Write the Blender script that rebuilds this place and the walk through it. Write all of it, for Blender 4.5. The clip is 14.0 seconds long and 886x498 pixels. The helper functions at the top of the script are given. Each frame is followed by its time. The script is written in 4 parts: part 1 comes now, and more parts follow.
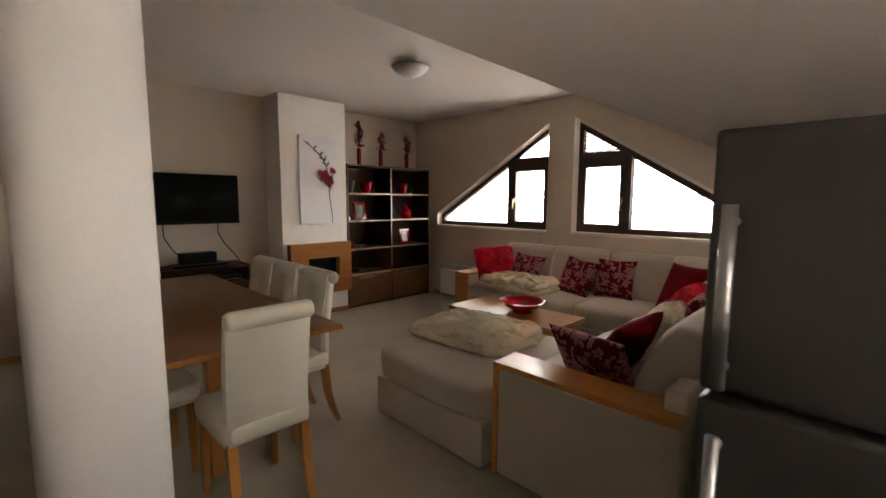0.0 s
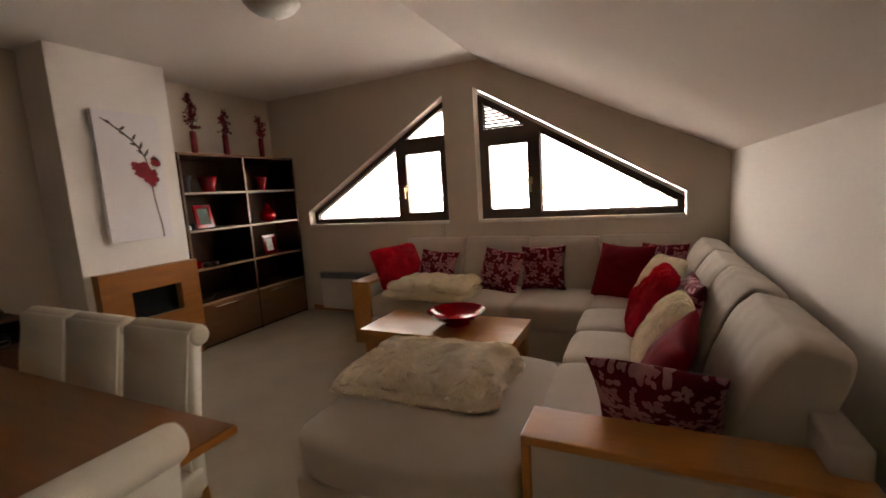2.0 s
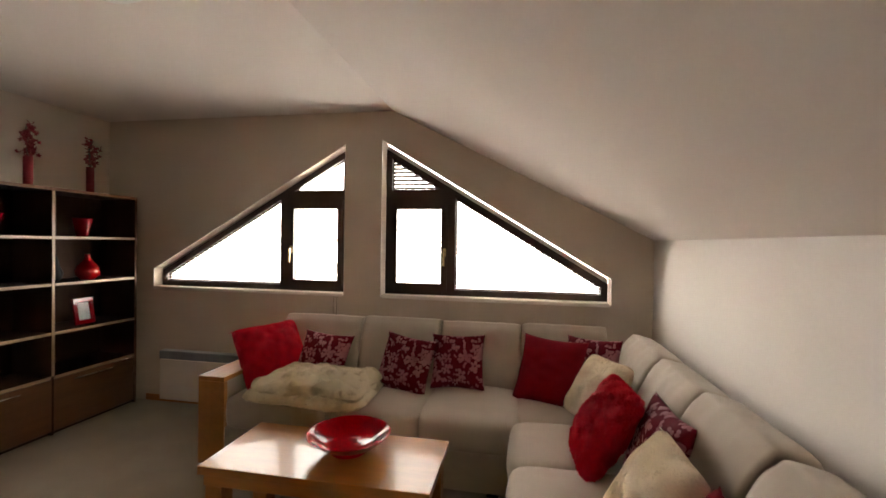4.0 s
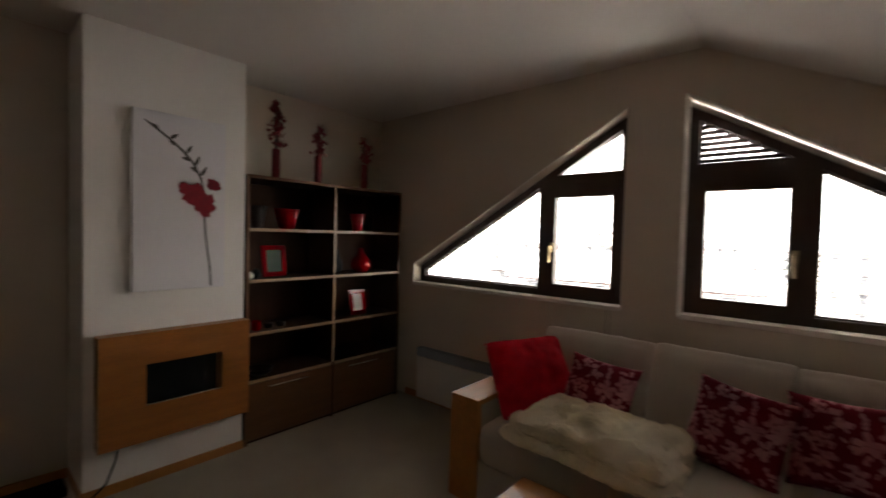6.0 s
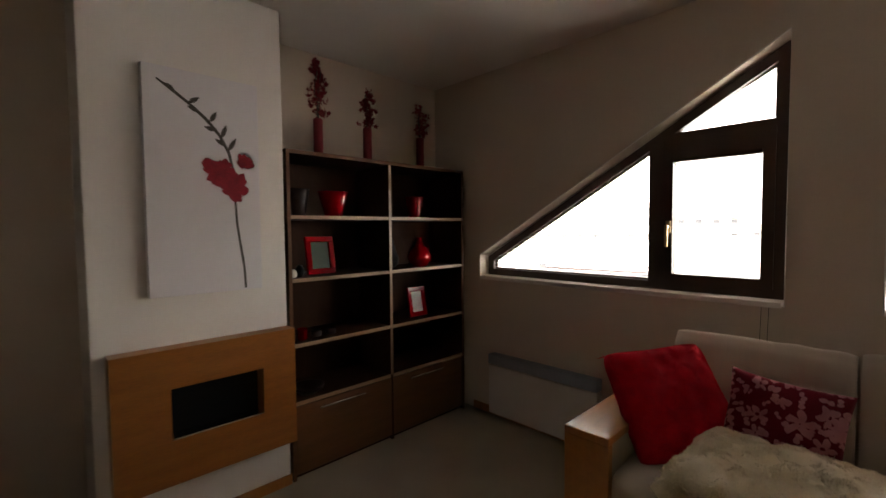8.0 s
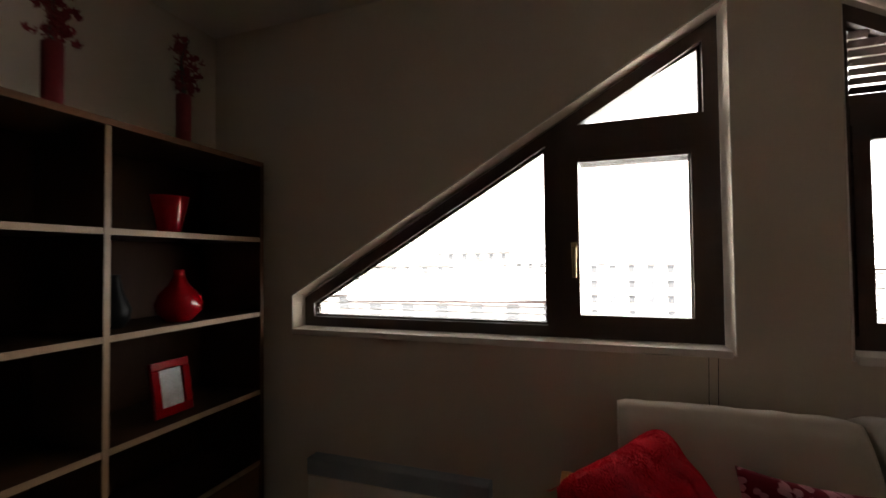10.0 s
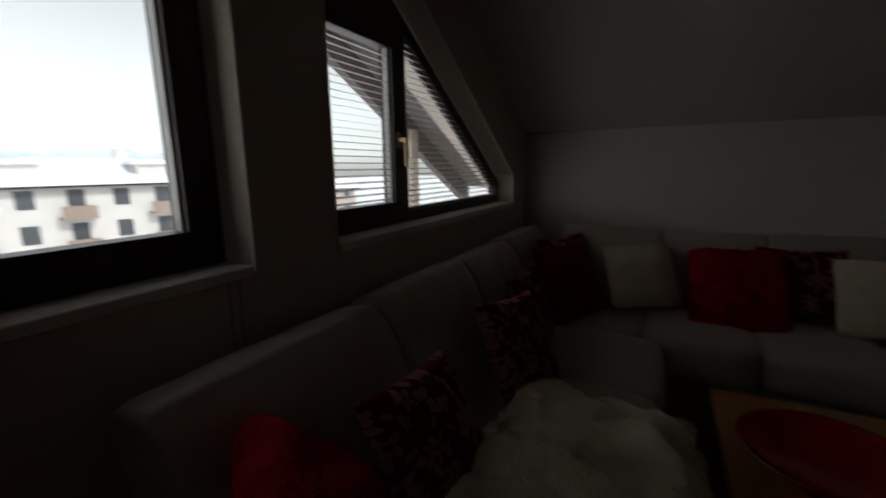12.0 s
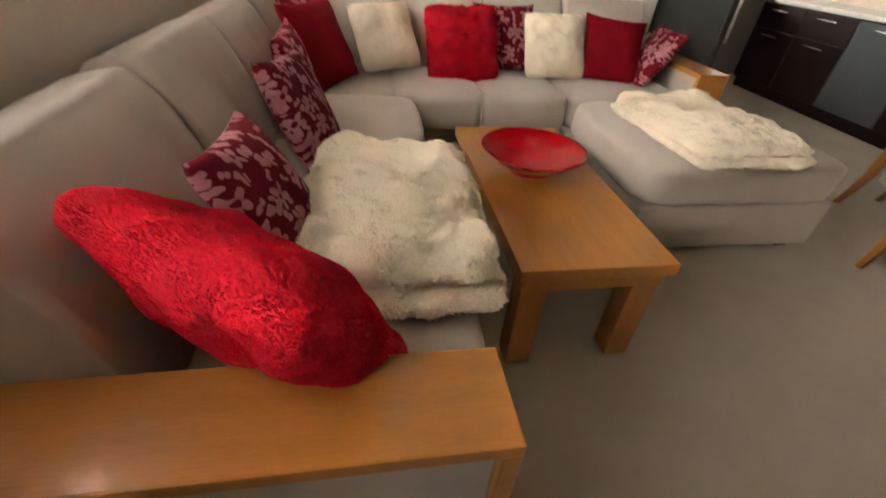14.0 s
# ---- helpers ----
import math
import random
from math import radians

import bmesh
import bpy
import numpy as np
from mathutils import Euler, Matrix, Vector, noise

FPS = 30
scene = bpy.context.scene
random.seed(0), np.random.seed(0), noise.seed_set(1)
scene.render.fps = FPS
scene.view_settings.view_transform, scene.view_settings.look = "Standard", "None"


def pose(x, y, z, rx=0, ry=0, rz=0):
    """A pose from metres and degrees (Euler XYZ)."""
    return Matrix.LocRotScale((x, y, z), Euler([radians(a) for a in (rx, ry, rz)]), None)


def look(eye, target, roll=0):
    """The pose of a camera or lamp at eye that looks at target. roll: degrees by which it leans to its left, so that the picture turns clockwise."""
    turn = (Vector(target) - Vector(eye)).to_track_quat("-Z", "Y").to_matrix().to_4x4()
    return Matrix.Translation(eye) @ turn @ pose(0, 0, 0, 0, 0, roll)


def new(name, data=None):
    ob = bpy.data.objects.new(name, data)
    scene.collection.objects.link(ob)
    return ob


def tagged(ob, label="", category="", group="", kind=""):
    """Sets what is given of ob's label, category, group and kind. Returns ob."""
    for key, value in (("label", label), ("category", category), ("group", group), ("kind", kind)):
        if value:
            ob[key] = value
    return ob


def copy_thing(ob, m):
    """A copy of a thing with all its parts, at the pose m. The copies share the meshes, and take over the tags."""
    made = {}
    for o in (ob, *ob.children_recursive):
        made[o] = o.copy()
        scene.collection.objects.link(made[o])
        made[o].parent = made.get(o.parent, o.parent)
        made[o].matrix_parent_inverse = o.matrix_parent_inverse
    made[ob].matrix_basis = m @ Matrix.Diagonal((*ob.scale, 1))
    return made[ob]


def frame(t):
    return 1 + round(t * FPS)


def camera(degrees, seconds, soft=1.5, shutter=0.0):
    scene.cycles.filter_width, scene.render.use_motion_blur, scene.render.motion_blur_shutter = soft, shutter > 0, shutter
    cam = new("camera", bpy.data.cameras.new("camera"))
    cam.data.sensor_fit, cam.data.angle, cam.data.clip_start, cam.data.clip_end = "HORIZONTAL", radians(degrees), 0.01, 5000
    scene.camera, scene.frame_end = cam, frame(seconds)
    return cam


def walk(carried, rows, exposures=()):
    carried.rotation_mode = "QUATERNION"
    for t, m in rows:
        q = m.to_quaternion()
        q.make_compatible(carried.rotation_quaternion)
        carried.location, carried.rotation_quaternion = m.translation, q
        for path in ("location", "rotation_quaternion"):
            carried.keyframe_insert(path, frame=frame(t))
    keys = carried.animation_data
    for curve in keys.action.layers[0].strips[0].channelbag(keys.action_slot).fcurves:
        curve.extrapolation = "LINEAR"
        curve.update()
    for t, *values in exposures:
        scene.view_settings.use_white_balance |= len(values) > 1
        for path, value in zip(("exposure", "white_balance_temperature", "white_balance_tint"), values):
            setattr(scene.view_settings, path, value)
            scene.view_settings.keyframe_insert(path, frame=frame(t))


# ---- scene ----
cam = camera(91.8, 14.0, shutter=0.4)
PATH = [
    (0, (-0.035, 0.25, 1.443), (-1.441, 1.655, 1.221), 0.3),
    (0.5, (-0.222, 0.391, 1.417), (-1.655, 1.77, 1.215), -0.1),
    (1, (-0.564, 0.42, 1.374), (-1.737, 2.033, 1.223), -1.2),
    (1.5, (-0.784, 0.539, 1.407), (-1.796, 2.246, 1.158), -1.7),
    (2, (-0.988, 0.697, 1.41), (-1.837, 2.488, 1.142), -3.6),
    (4.5, (-1.452, 1.529, 1.554), (-1.784, 3.501, 1.602), 1.8),
    (5, (-1.594, 1.707, 1.547), (-2.048, 3.653, 1.633), 2.2),
    (5.5, (-1.764, 1.855, 1.496), (-2.577, 3.682, 1.466), 2.7),
    (6, (-1.917, 1.992, 1.523), (-3.229, 3.501, 1.463), 1.5),
    (6.5, (-2.053, 2.065, 1.501), (-3.566, 3.368, 1.395), 1.2),
    (7, (-2.219, 2.041, 1.474), (-3.733, 3.342, 1.342), -1.3),
    (9.3, (-3.046, 2.778, 1.452), (-4.055, 4.499, 1.436), 2.4),
    (9.5, (-3.134, 2.832, 1.455), (-3.98, 4.644, 1.426), 0.7),
    (10, (-3.357, 3.073, 1.424), (-4.01, 4.962, 1.476), -0.6),
    (10.5, (-3.548, 3.296, 1.451), (-3.773, 5.283, 1.451), 0.8),
    (11, (-3.625, 3.488, 1.474), (-3.008, 5.385, 1.344), 0.0),
    (11.5, (-3.63, 3.689, 1.404), (-2.314, 5.179, 1.203), -1.4),
    (12, (-3.645, 3.91, 1.335), (-1.888, 4.815, 0.964), -0.9),
    (12.5, (-3.815, 4.006, 1.37), (-1.936, 4.337, 0.772), -0.3),
    (13, (-3.906, 4.032, 1.338), (-2.041, 4.16, 0.627), 1.3),
    (13.5, (-3.841, 4.082, 1.284), (-2.083, 3.966, 0.337), 2.3),
    (14, (-3.792, 4.114, 1.238), (-2.218, 3.797, 0.045), 4.8),
]
EXPOSURES = [(0, 4.8, 7350, 16), (0.5, 4.75, 7550, 19), (1, 4.55, 8000, 22), (2, 4.5, 8150, 23), (4.5, 4.95, 7500, 17), (5, 4.45, 7350, 17), (5.5, 3.72, 7300, 16), (6, 3.5, 7250, 16), (6.5, 3.44, 7300, 16), (7, 3.65, 7450, 17), (9.5, 3.75, 7650, 18), (10, 3.33, 7250, 14), (10.5, 2.83, 6750, 12), (11, 1.5, 6250, 10), (11.5, 0.65, 6250, 10), (12, 0.42, 6400, 10), (12.5, 1.5, 7050, 14), (13, 3.6, 7400, 18), (13.5, 4.74, 7400, 17), (14, 5.4, 7300, 17)]
walk(cam, [(t, look(eye, target, roll)) for t, eye, target, roll in PATH], EXPOSURES)

# ---- light ----
world = bpy.data.worlds.new("sky")
scene.world = world
world.use_nodes = True
wn, wl = world.node_tree.nodes, world.node_tree.links
sky = wn.new("ShaderNodeTexSky")
sky.sky_type, sky.sun_disc, sky.sun_elevation, sky.sun_rotation = "NISHITA", False, radians(42), radians(180)
pale = wn.new("ShaderNodeHueSaturation")
pale.inputs["Saturation"].default_value = 0.12
wl.new(sky.outputs[0], pale.inputs["Color"])
wl.new(pale.outputs[0], wn["Background"].inputs["Color"])
wn["Background"].inputs["Strength"].default_value = 0.15
sun = new("sun", bpy.data.lights.new("sun", "SUN"))
sun.data.energy, sun.data.angle, sun.data.color = 2.2, radians(4), (1.0, 0.97, 0.93)
sun.matrix_world = look((0, 0, 20), (0, 22, 0))

# ---- materials ----


def mat(name, color, rough=0.6, metal=0.0, vary=0.12, scale=8.0, fine=120.0, bump=0.15, depth=0.002, grain=None, sheen=0.0, spec=0.5, coat=0.0):
    """A surface with variation at two scales; grain stretches the pattern along an axis."""
    m = bpy.data.materials.new(name)
    m.use_nodes = True
    n, l = m.node_tree.nodes, m.node_tree.links
    b = n["Principled BSDF"]
    b.inputs["Roughness"].default_value, b.inputs["Metallic"].default_value = rough, metal
    b.inputs["Specular IOR Level"].default_value = spec
    b.inputs["Sheen Weight"].default_value = sheen
    b.inputs["Coat Weight"].default_value = coat
    tc = n.new("ShaderNodeTexCoord")
    mp = n.new("ShaderNodeMapping")
    mp.inputs["Scale"].default_value = grain or (1, 1, 1)
    l.new(tc.outputs["Object"], mp.inputs["Vector"])
    big, small = n.new("ShaderNodeTexNoise"), n.new("ShaderNodeTexNoise")
    big.inputs["Scale"].default_value, small.inputs["Scale"].default_value = scale, fine
    big.inputs["Detail"].default_value, small.inputs["Detail"].default_value = 4, 3
    for t in (big, small):
        l.new(mp.outputs[0], t.inputs["Vector"])
    mix = n.new("ShaderNodeMath")
    mix.operation = "MULTIPLY_ADD"
    l.new(small.outputs["Fac"], mix.inputs[0])
    mix.inputs[1].default_value = 0.45
    half = n.new("ShaderNodeMath")
    half.operation = "MULTIPLY"
    half.inputs[1].default_value = 0.55
    l.new(big.outputs["Fac"], half.inputs[0])
    l.new(half.outputs[0], mix.inputs[2])
    ramp = n.new("ShaderNodeValToRGB")
    ramp.color_ramp.elements[0].position, ramp.color_ramp.elements[1].position = 0.3, 0.7
    ramp.color_ramp.elements[0].color = (*[c * (1 - vary) for c in color], 1)
    ramp.color_ramp.elements[1].color = (*[min(1, c * (1 + vary)) for c in color], 1)
    l.new(mix.outputs[0], ramp.inputs[0])
    l.new(ramp.outputs[0], b.inputs["Base Color"])
    bp = n.new("ShaderNodeBump")
    bp.inputs["Strength"].default_value, bp.inputs["Distance"].default_value = bump, depth
    l.new(small.outputs["Fac"], bp.inputs["Height"])
    l.new(bp.outputs[0], b.inputs["Normal"])
    return m


def flower_mat(name, ground, petal, cell=9.0):
    """Woven cloth with pale five-petalled flowers scattered on it."""
    m = mat(name, ground, 0.8, vary=0.2, fine=300, bump=0.3, spec=0.1)
    n, l = m.node_tree.nodes, m.node_tree.links
    b = n["Principled BSDF"]
    tc = n.new("ShaderNodeTexCoord")
    wob = n.new("ShaderNodeTexNoise")
    wob.inputs["Scale"].default_value = 14.0
    l.new(tc.outputs["Object"], wob.inputs["Vector"])
    shift = n.new("ShaderNodeVectorMath")
    shift.operation = "MULTIPLY_ADD"
    l.new(wob.outputs["Color"], shift.inputs[0])
    shift.inputs[1].default_value = (0.035, 0.035, 0)
    l.new(tc.outputs["Object"], shift.inputs[2])

    def op(kind, a, c, d=None):
        node = n.new("ShaderNodeMath")
        node.operation = kind
        for k, v in enumerate((a, c, d)):
            if isinstance(v, (int, float)):
                node.inputs[k].default_value = v
            elif v is not None:
                l.new(v, node.inputs[k])
        return node.outputs[0]

    def flowers(scale, lobes, inner, outer, core):
        vo = n.new("ShaderNodeTexVoronoi")
        vo.voronoi_dimensions = "2D"
        vo.inputs["Scale"].default_value = scale
        vo.inputs["Randomness"].default_value = 0.9
        l.new(shift.outputs[0], vo.inputs["Vector"])
        sub = n.new("ShaderNodeVectorMath")
        sub.operation = "SUBTRACT"
        l.new(shift.outputs[0], sub.inputs[0])
        l.new(vo.outputs["Position"], sub.inputs[1])
        xyz, hue = n.new("ShaderNodeSeparateXYZ"), n.new("ShaderNodeSeparateXYZ")
        l.new(sub.outputs[0], xyz.inputs[0])
        l.new(vo.outputs["Color"], hue.inputs[0])
        turn = op("MULTIPLY", hue.outputs[1], 6.0)
        ang = op("ADD", op("ARCTAN2", xyz.outputs[0], xyz.outputs[1]), turn)
        wave = op("ABSOLUTE", op("COSINE", op("MULTIPLY", ang, lobes), None), None)
        size = op("MULTIPLY_ADD", hue.outputs[0], 0.7, 0.45)
        reach = op("MULTIPLY", op("MULTIPLY_ADD", wave, outer, inner), size)
        return op("MULTIPLY", op("LESS_THAN", vo.outputs["Distance"], reach), op("GREATER_THAN", vo.outputs["Distance"], core))
    keep = op("MAXIMUM", flowers(cell, 2.5, 0.14, 0.36, 0.07), flowers(cell * 1.9, 1.0, 0.06, 0.40, 0.0))
    keep = op("MULTIPLY", keep, op("MULTIPLY_ADD", wob.outputs["Fac"], 0.9, 0.35))
    keep.node.use_clamp = True
    mx = n.new("ShaderNodeMix")
    mx.data_type = "RGBA"
    l.new(keep, mx.inputs["Factor"])
    l.new(b.inputs["Base Color"].links[0].from_socket, mx.inputs["A"])
    mx.inputs["B"].default_value = (*petal, 1)
    l.new(mx.outputs["Result"], b.inputs["Base Color"])
    return m


def glass_mat(name):
    m = bpy.data.materials.new(name)
    m.use_nodes = True
    n, l = m.node_tree.nodes, m.node_tree.links
    out = n["Material Output"]
    n.remove(n["Principled BSDF"])
    clear, gloss, mx = n.new("ShaderNodeBsdfTransparent"), n.new("ShaderNodeBsdfGlossy"), n.new("ShaderNodeMixShader")
    facing, power, fr = n.new("ShaderNodeLayerWeight"), n.new("ShaderNodeMath"), n.new("ShaderNodeMath")
    facing.inputs["Blend"].default_value = 0.5
    power.operation, power.inputs[1].default_value = "POWER", 5.0
    fr.operation, fr.inputs[1].default_value, fr.inputs[2].default_value = "MULTIPLY_ADD", 0.5, 0.025
    l.new(facing.outputs["Facing"], power.inputs[0])
    l.new(power.outputs[0], fr.inputs[0])
    gloss.inputs["Roughness"].default_value = 0.02
    clear.inputs["Color"].default_value = (0.94, 0.96, 0.95, 1)
    l.new(fr.outputs[0], mx.inputs[0])
    l.new(clear.outputs[0], mx.inputs[1])
    l.new(gloss.outputs[0], mx.inputs[2])
    l.new(mx.outputs[0], out.inputs["Surface"])
    return m


WALL = mat("cream_wall_paint", (0.62, 0.525, 0.43), 0.8, vary=0.03, scale=1.5, fine=90, bump=0.12, depth=0.001, spec=0.3)
WHITE = mat("white_wall_paint", (0.74, 0.69, 0.635), 0.75, vary=0.025, scale=1.5, fine=90, bump=0.12, depth=0.001, spec=0.3)
BRIGHTWHITE = mat("bright_white_wall_paint", (0.83, 0.79, 0.745), 0.75, vary=0.025, scale=1.5, fine=90, bump=0.12, depth=0.001, spec=0.3)
CEIL = mat("white_ceiling_paint", (0.72, 0.66, 0.60), 0.85, vary=0.02, scale=1.2, fine=70, bump=0.1, depth=0.001, spec=0.2)
CARPET = mat("beige_carpet", (0.39, 0.325, 0.245), 0.95, vary=0.14, scale=3, fine=420, bump=0.6, depth=0.004, sheen=0.15, spec=0.1)
OAK = mat("oak_veneer", (0.46, 0.178, 0.034), 0.30, vary=0.16, scale=3, fine=30, bump=0.06, depth=0.0006, grain=(1, 9, 9), coat=0.25)
OAK_Y = mat("oak_veneer_crosswise", (0.46, 0.178, 0.034), 0.30, vary=0.16, scale=3, fine=30, bump=0.06, depth=0.0006, grain=(9, 1, 9), coat=0.25)
PANELOAK = mat("red_brown_oak_panel", (0.33, 0.118, 0.024), 0.36, vary=0.2, scale=2.5, fine=24, bump=0.06, depth=0.0006, grain=(9, 1, 9), coat=0.1)
OAK_Z = mat("oak_legs", (0.42, 0.165, 0.035), 0.36, vary=0.16, scale=3, fine=30, bump=0.06, depth=0.0006, grain=(9, 9, 1), coat=0.15)
TABLE = mat("dining_table_wood", (0.27, 0.10, 0.03), 0.30, vary=0.2, scale=3, fine=30, bump=0.06, depth=0.0006, grain=(1, 9, 9), coat=0.3)
CASE = mat("walnut_bookcase", (0.046, 0.018, 0.008), 0.55, spec=0.12, vary=0.2, scale=3, fine=30, bump=0.06, depth=0.0006, grain=(9, 9, 1))
BOUNCECUT = mat("dark_brown_bounce_cut", (0.10, 0.055, 0.032), 0.55, vary=0.2, scale=3, fine=30, grain=(9, 9, 1))
DRAWER = mat("walnut_drawer_front", (0.15, 0.066, 0.028), 0.42, spec=0.35, vary=0.2, scale=3, fine=30, bump=0.06, depth=0.0006, grain=(9, 1, 9))
SHELF = mat("shelf_edge", (0.34, 0.22, 0.135), 0.35, vary=0.12, scale=4, fine=40, grain=(9, 1, 9))
DARKWOOD = mat("dark_brown_window_frame", (0.045, 0.020, 0.013), 0.4, vary=0.2, scale=4, fine=40, bump=0.08, depth=0.0006, grain=(3, 3, 1))
REDWOOD = mat("red_brown_window_frame", (0.13, 0.045, 0.024), 0.4, vary=0.2, scale=4, fine=40, bump=0.08, depth=0.0006, grain=(3, 3, 1))
SOFA = mat("beige_woven_upholstery", (0.46, 0.39, 0.315), 0.85, vary=0.07, scale=5, fine=500, bump=0.45, depth=0.002, sheen=0.25, spec=0.2)
LEATHER = mat("cream_leather", (0.66, 0.61, 0.50), 0.42, vary=0.05, scale=6, fine=220, bump=0.12, depth=0.001)
PIPING = mat("pale_piping", (0.72, 0.68, 0.58), 0.5, vary=0.05)
REDFUR = mat("red_fur", (0.62, 0.006, 0.026), 0.75, vary=0.3, scale=14, fine=200, bump=0.5, depth=0.006, sheen=0.03, spec=0.2)
REDSATIN = mat("dark_red_satin", (0.17, 0.003, 0.009), 0.85, vary=0.2, scale=8, fine=250, bump=0.3, spec=0.08)
CREAMFUR = mat("cream_fur", (0.92, 0.80, 0.635), 0.85, vary=0.10, scale=12, fine=150, bump=0.15, depth=0.003, sheen=0.3, spec=0.1)
THROWFUR = mat("pale_fur_throw", (0.92, 0.81, 0.63), 0.85, vary=0.10, scale=9, fine=140, bump=0.15, depth=0.003, sheen=0.3, spec=0.1)
FLOWER = flower_mat("burgundy_flower_cloth", (0.12, 0.004, 0.011), (0.44, 0.19, 0.21), 10.5)


def let_light_through(m, share):
    """Hairs pass on some of the light that falls on them."""
    n, l = m.node_tree.nodes, m.node_tree.links
    tr, mx = n.new("ShaderNodeBsdfTranslucent"), n.new("ShaderNodeMixShader")
    b, out = n["Principled BSDF"], n["Material Output"]
    l.new(b.inputs["Base Color"].links[0].from_socket, tr.inputs["Color"])
    mx.inputs[0].default_value = share
    l.new(b.outputs[0], mx.inputs[1])
    l.new(tr.outputs[0], mx.inputs[2])
    l.new(mx.outputs[0], out.inputs["Surface"])


for m, share in ((REDFUR, 0.08), (CREAMFUR, 0.2), (THROWFUR, 0.2)):
    let_light_through(m, share)
BOWLRED = mat("deep_red_glazed_bowl", (0.33, 0.001, 0.004), 0.09, vary=0.25, scale=14, fine=80, bump=0.03, spec=0.3)
REDGLASS = mat("red_lacquer", (0.27, 0.001, 0.005), 0.12, vary=0.1, scale=10, fine=60, bump=0.02, spec=0.5)
REDPAPER = mat("matt_dark_red", (0.22, 0.007, 0.014), 0.7, vary=0.2)
BLACK = mat("black_plastic", (0.005, 0.005, 0.0055), 0.45, vary=0.1, spec=0.15)
SCREEN = mat("dark_screen", (0.002, 0.002, 0.0023), 0.3, vary=0.05, bump=0.0, spec=0.07)
DULLSTEEL = mat("dull_steel", (0.36, 0.35, 0.34), 0.42, 1.0, vary=0.05, bump=0.02)
STEEL = mat("brushed_steel", (0.062, 0.056, 0.052), 0.42, 0.7, vary=0.08, scale=3, fine=200, bump=0.05, grain=(1, 1, 0.02))
GREYSIDE = mat("grey_painted_side", (0.085, 0.094, 0.094), 0.45, 0.2, vary=0.05)
CHROME = mat("satin_chrome", (0.75, 0.74, 0.72), 0.22, 1.0, vary=0.04, bump=0.02)
HEATER = mat("white_enamel", (0.74, 0.70, 0.64), 0.35, vary=0.03, bump=0.03)
CANVAS = mat("pale_canvas", (0.78, 0.755, 0.775), 0.8, vary=0.03, scale=2, fine=400, bump=0.25, depth=0.001)
STEM = mat("painted_stem", (0.07, 0.06, 0.055), 0.8, vary=0.3, scale=20)
PETAL = mat("painted_petal", (0.27, 0.010, 0.024), 0.8, vary=0.35, scale=25)
LAMPGLASS = mat("frosted_glass_bowl", (0.62, 0.60, 0.55), 0.35, vary=0.12, scale=12, fine=40)
BRASS = mat("satin_brass", (0.55, 0.40, 0.22), 0.35, 1.0, vary=0.08, scale=20)
SLAT = mat("white_blind_slat", (0.72, 0.70, 0.66), 0.4, vary=0.04)
# window_2's slats: light from the snow is put into this paler grey
SNOWLITSLAT = mat("snow_lit_blind_slat", (0.52, 0.50, 0.48), 0.4, vary=0.06)
TAUPESLAT = mat("taupe_blind_slat", (0.20, 0.18, 0.17), 0.4, vary=0.08)
BROWNSLAT = mat("brown_blind_slat", (0.06, 0.028, 0.02), 0.4, vary=0.1)
SNOW = mat("snow", (0.90, 0.91, 0.94), 0.9, vary=0.05, scale=0.3, fine=3, bump=0.2, depth=0.1)
BROWNISH = mat("grey_brown_facade", (0.46, 0.40, 0.38), 0.85, vary=0.2, scale=0.5, fine=6)
STONE = mat("render_facade", (0.60, 0.57, 0.55), 0.85, vary=0.12, scale=0.5, fine=6)
BRICKY = mat("reddish_facade", (0.42, 0.36, 0.335), 0.85, vary=0.15, scale=0.5, fine=6)
BALCONY = mat("weathered_balcony_boards", (0.27, 0.205, 0.17), 0.7, vary=0.2, scale=1, fine=10)
TIMBER = mat("timber_boards", (0.34, 0.16, 0.07), 0.6, vary=0.25, scale=3, fine=30, grain=(6, 1, 6))
GREYTIMBER = mat("grey_soffit_boards", (0.16, 0.14, 0.13), 0.7, vary=0.2, scale=3, fine=30, grain=(6, 1, 6))
PALETIMBER = mat("pale_rafter", (0.55, 0.49, 0.43), 0.7, vary=0.12, scale=3, fine=30)
DARKPANE = mat("far_window_pane", (0.07, 0.075, 0.085), 0.25, vary=0.1, bump=0)
ESPRESSO = mat("dark_cabinet_front", (0.016, 0.007, 0.006), 0.38, spec=0.3, vary=0.2, grain=(1, 1, 8))
STONETOP = mat("pale_worktop", (0.62, 0.60, 0.56), 0.25, vary=0.1, scale=20, fine=90, bump=0.02)
GLASS = glass_mat("window_glass")
PHOTO = mat("faded_print", (0.55, 0.55, 0.55), 0.4, vary=0.3, scale=20)
GREENPRINT = mat("dark_green_print", (0.02, 0.05, 0.028), 0.5, vary=0.3, scale=20)

# ---- builders ----


def box(bm, x0, y0, z0, x1, y1, z1, bevel=0.0, seg=2):
    """Adds a box, its edges rounded by bevel."""
    vs = [bm.verts.new((x, y, z)) for x in (x0, x1) for y in (y0, y1) for z in (z0, z1)]
    fs = [bm.faces.new([vs[i] for i in f]) for f in ((0, 1, 3, 2), (4, 6, 7, 5), (0, 4, 5, 1), (2, 3, 7, 6), (0, 2, 6, 4), (1, 5, 7, 3))]
    if bevel:
        es = list({e for f in fs for e in f.edges})
        bmesh.ops.bevel(bm, geom=es, offset=bevel, segments=seg, affect="EDGES", profile=0.6)
    return bm


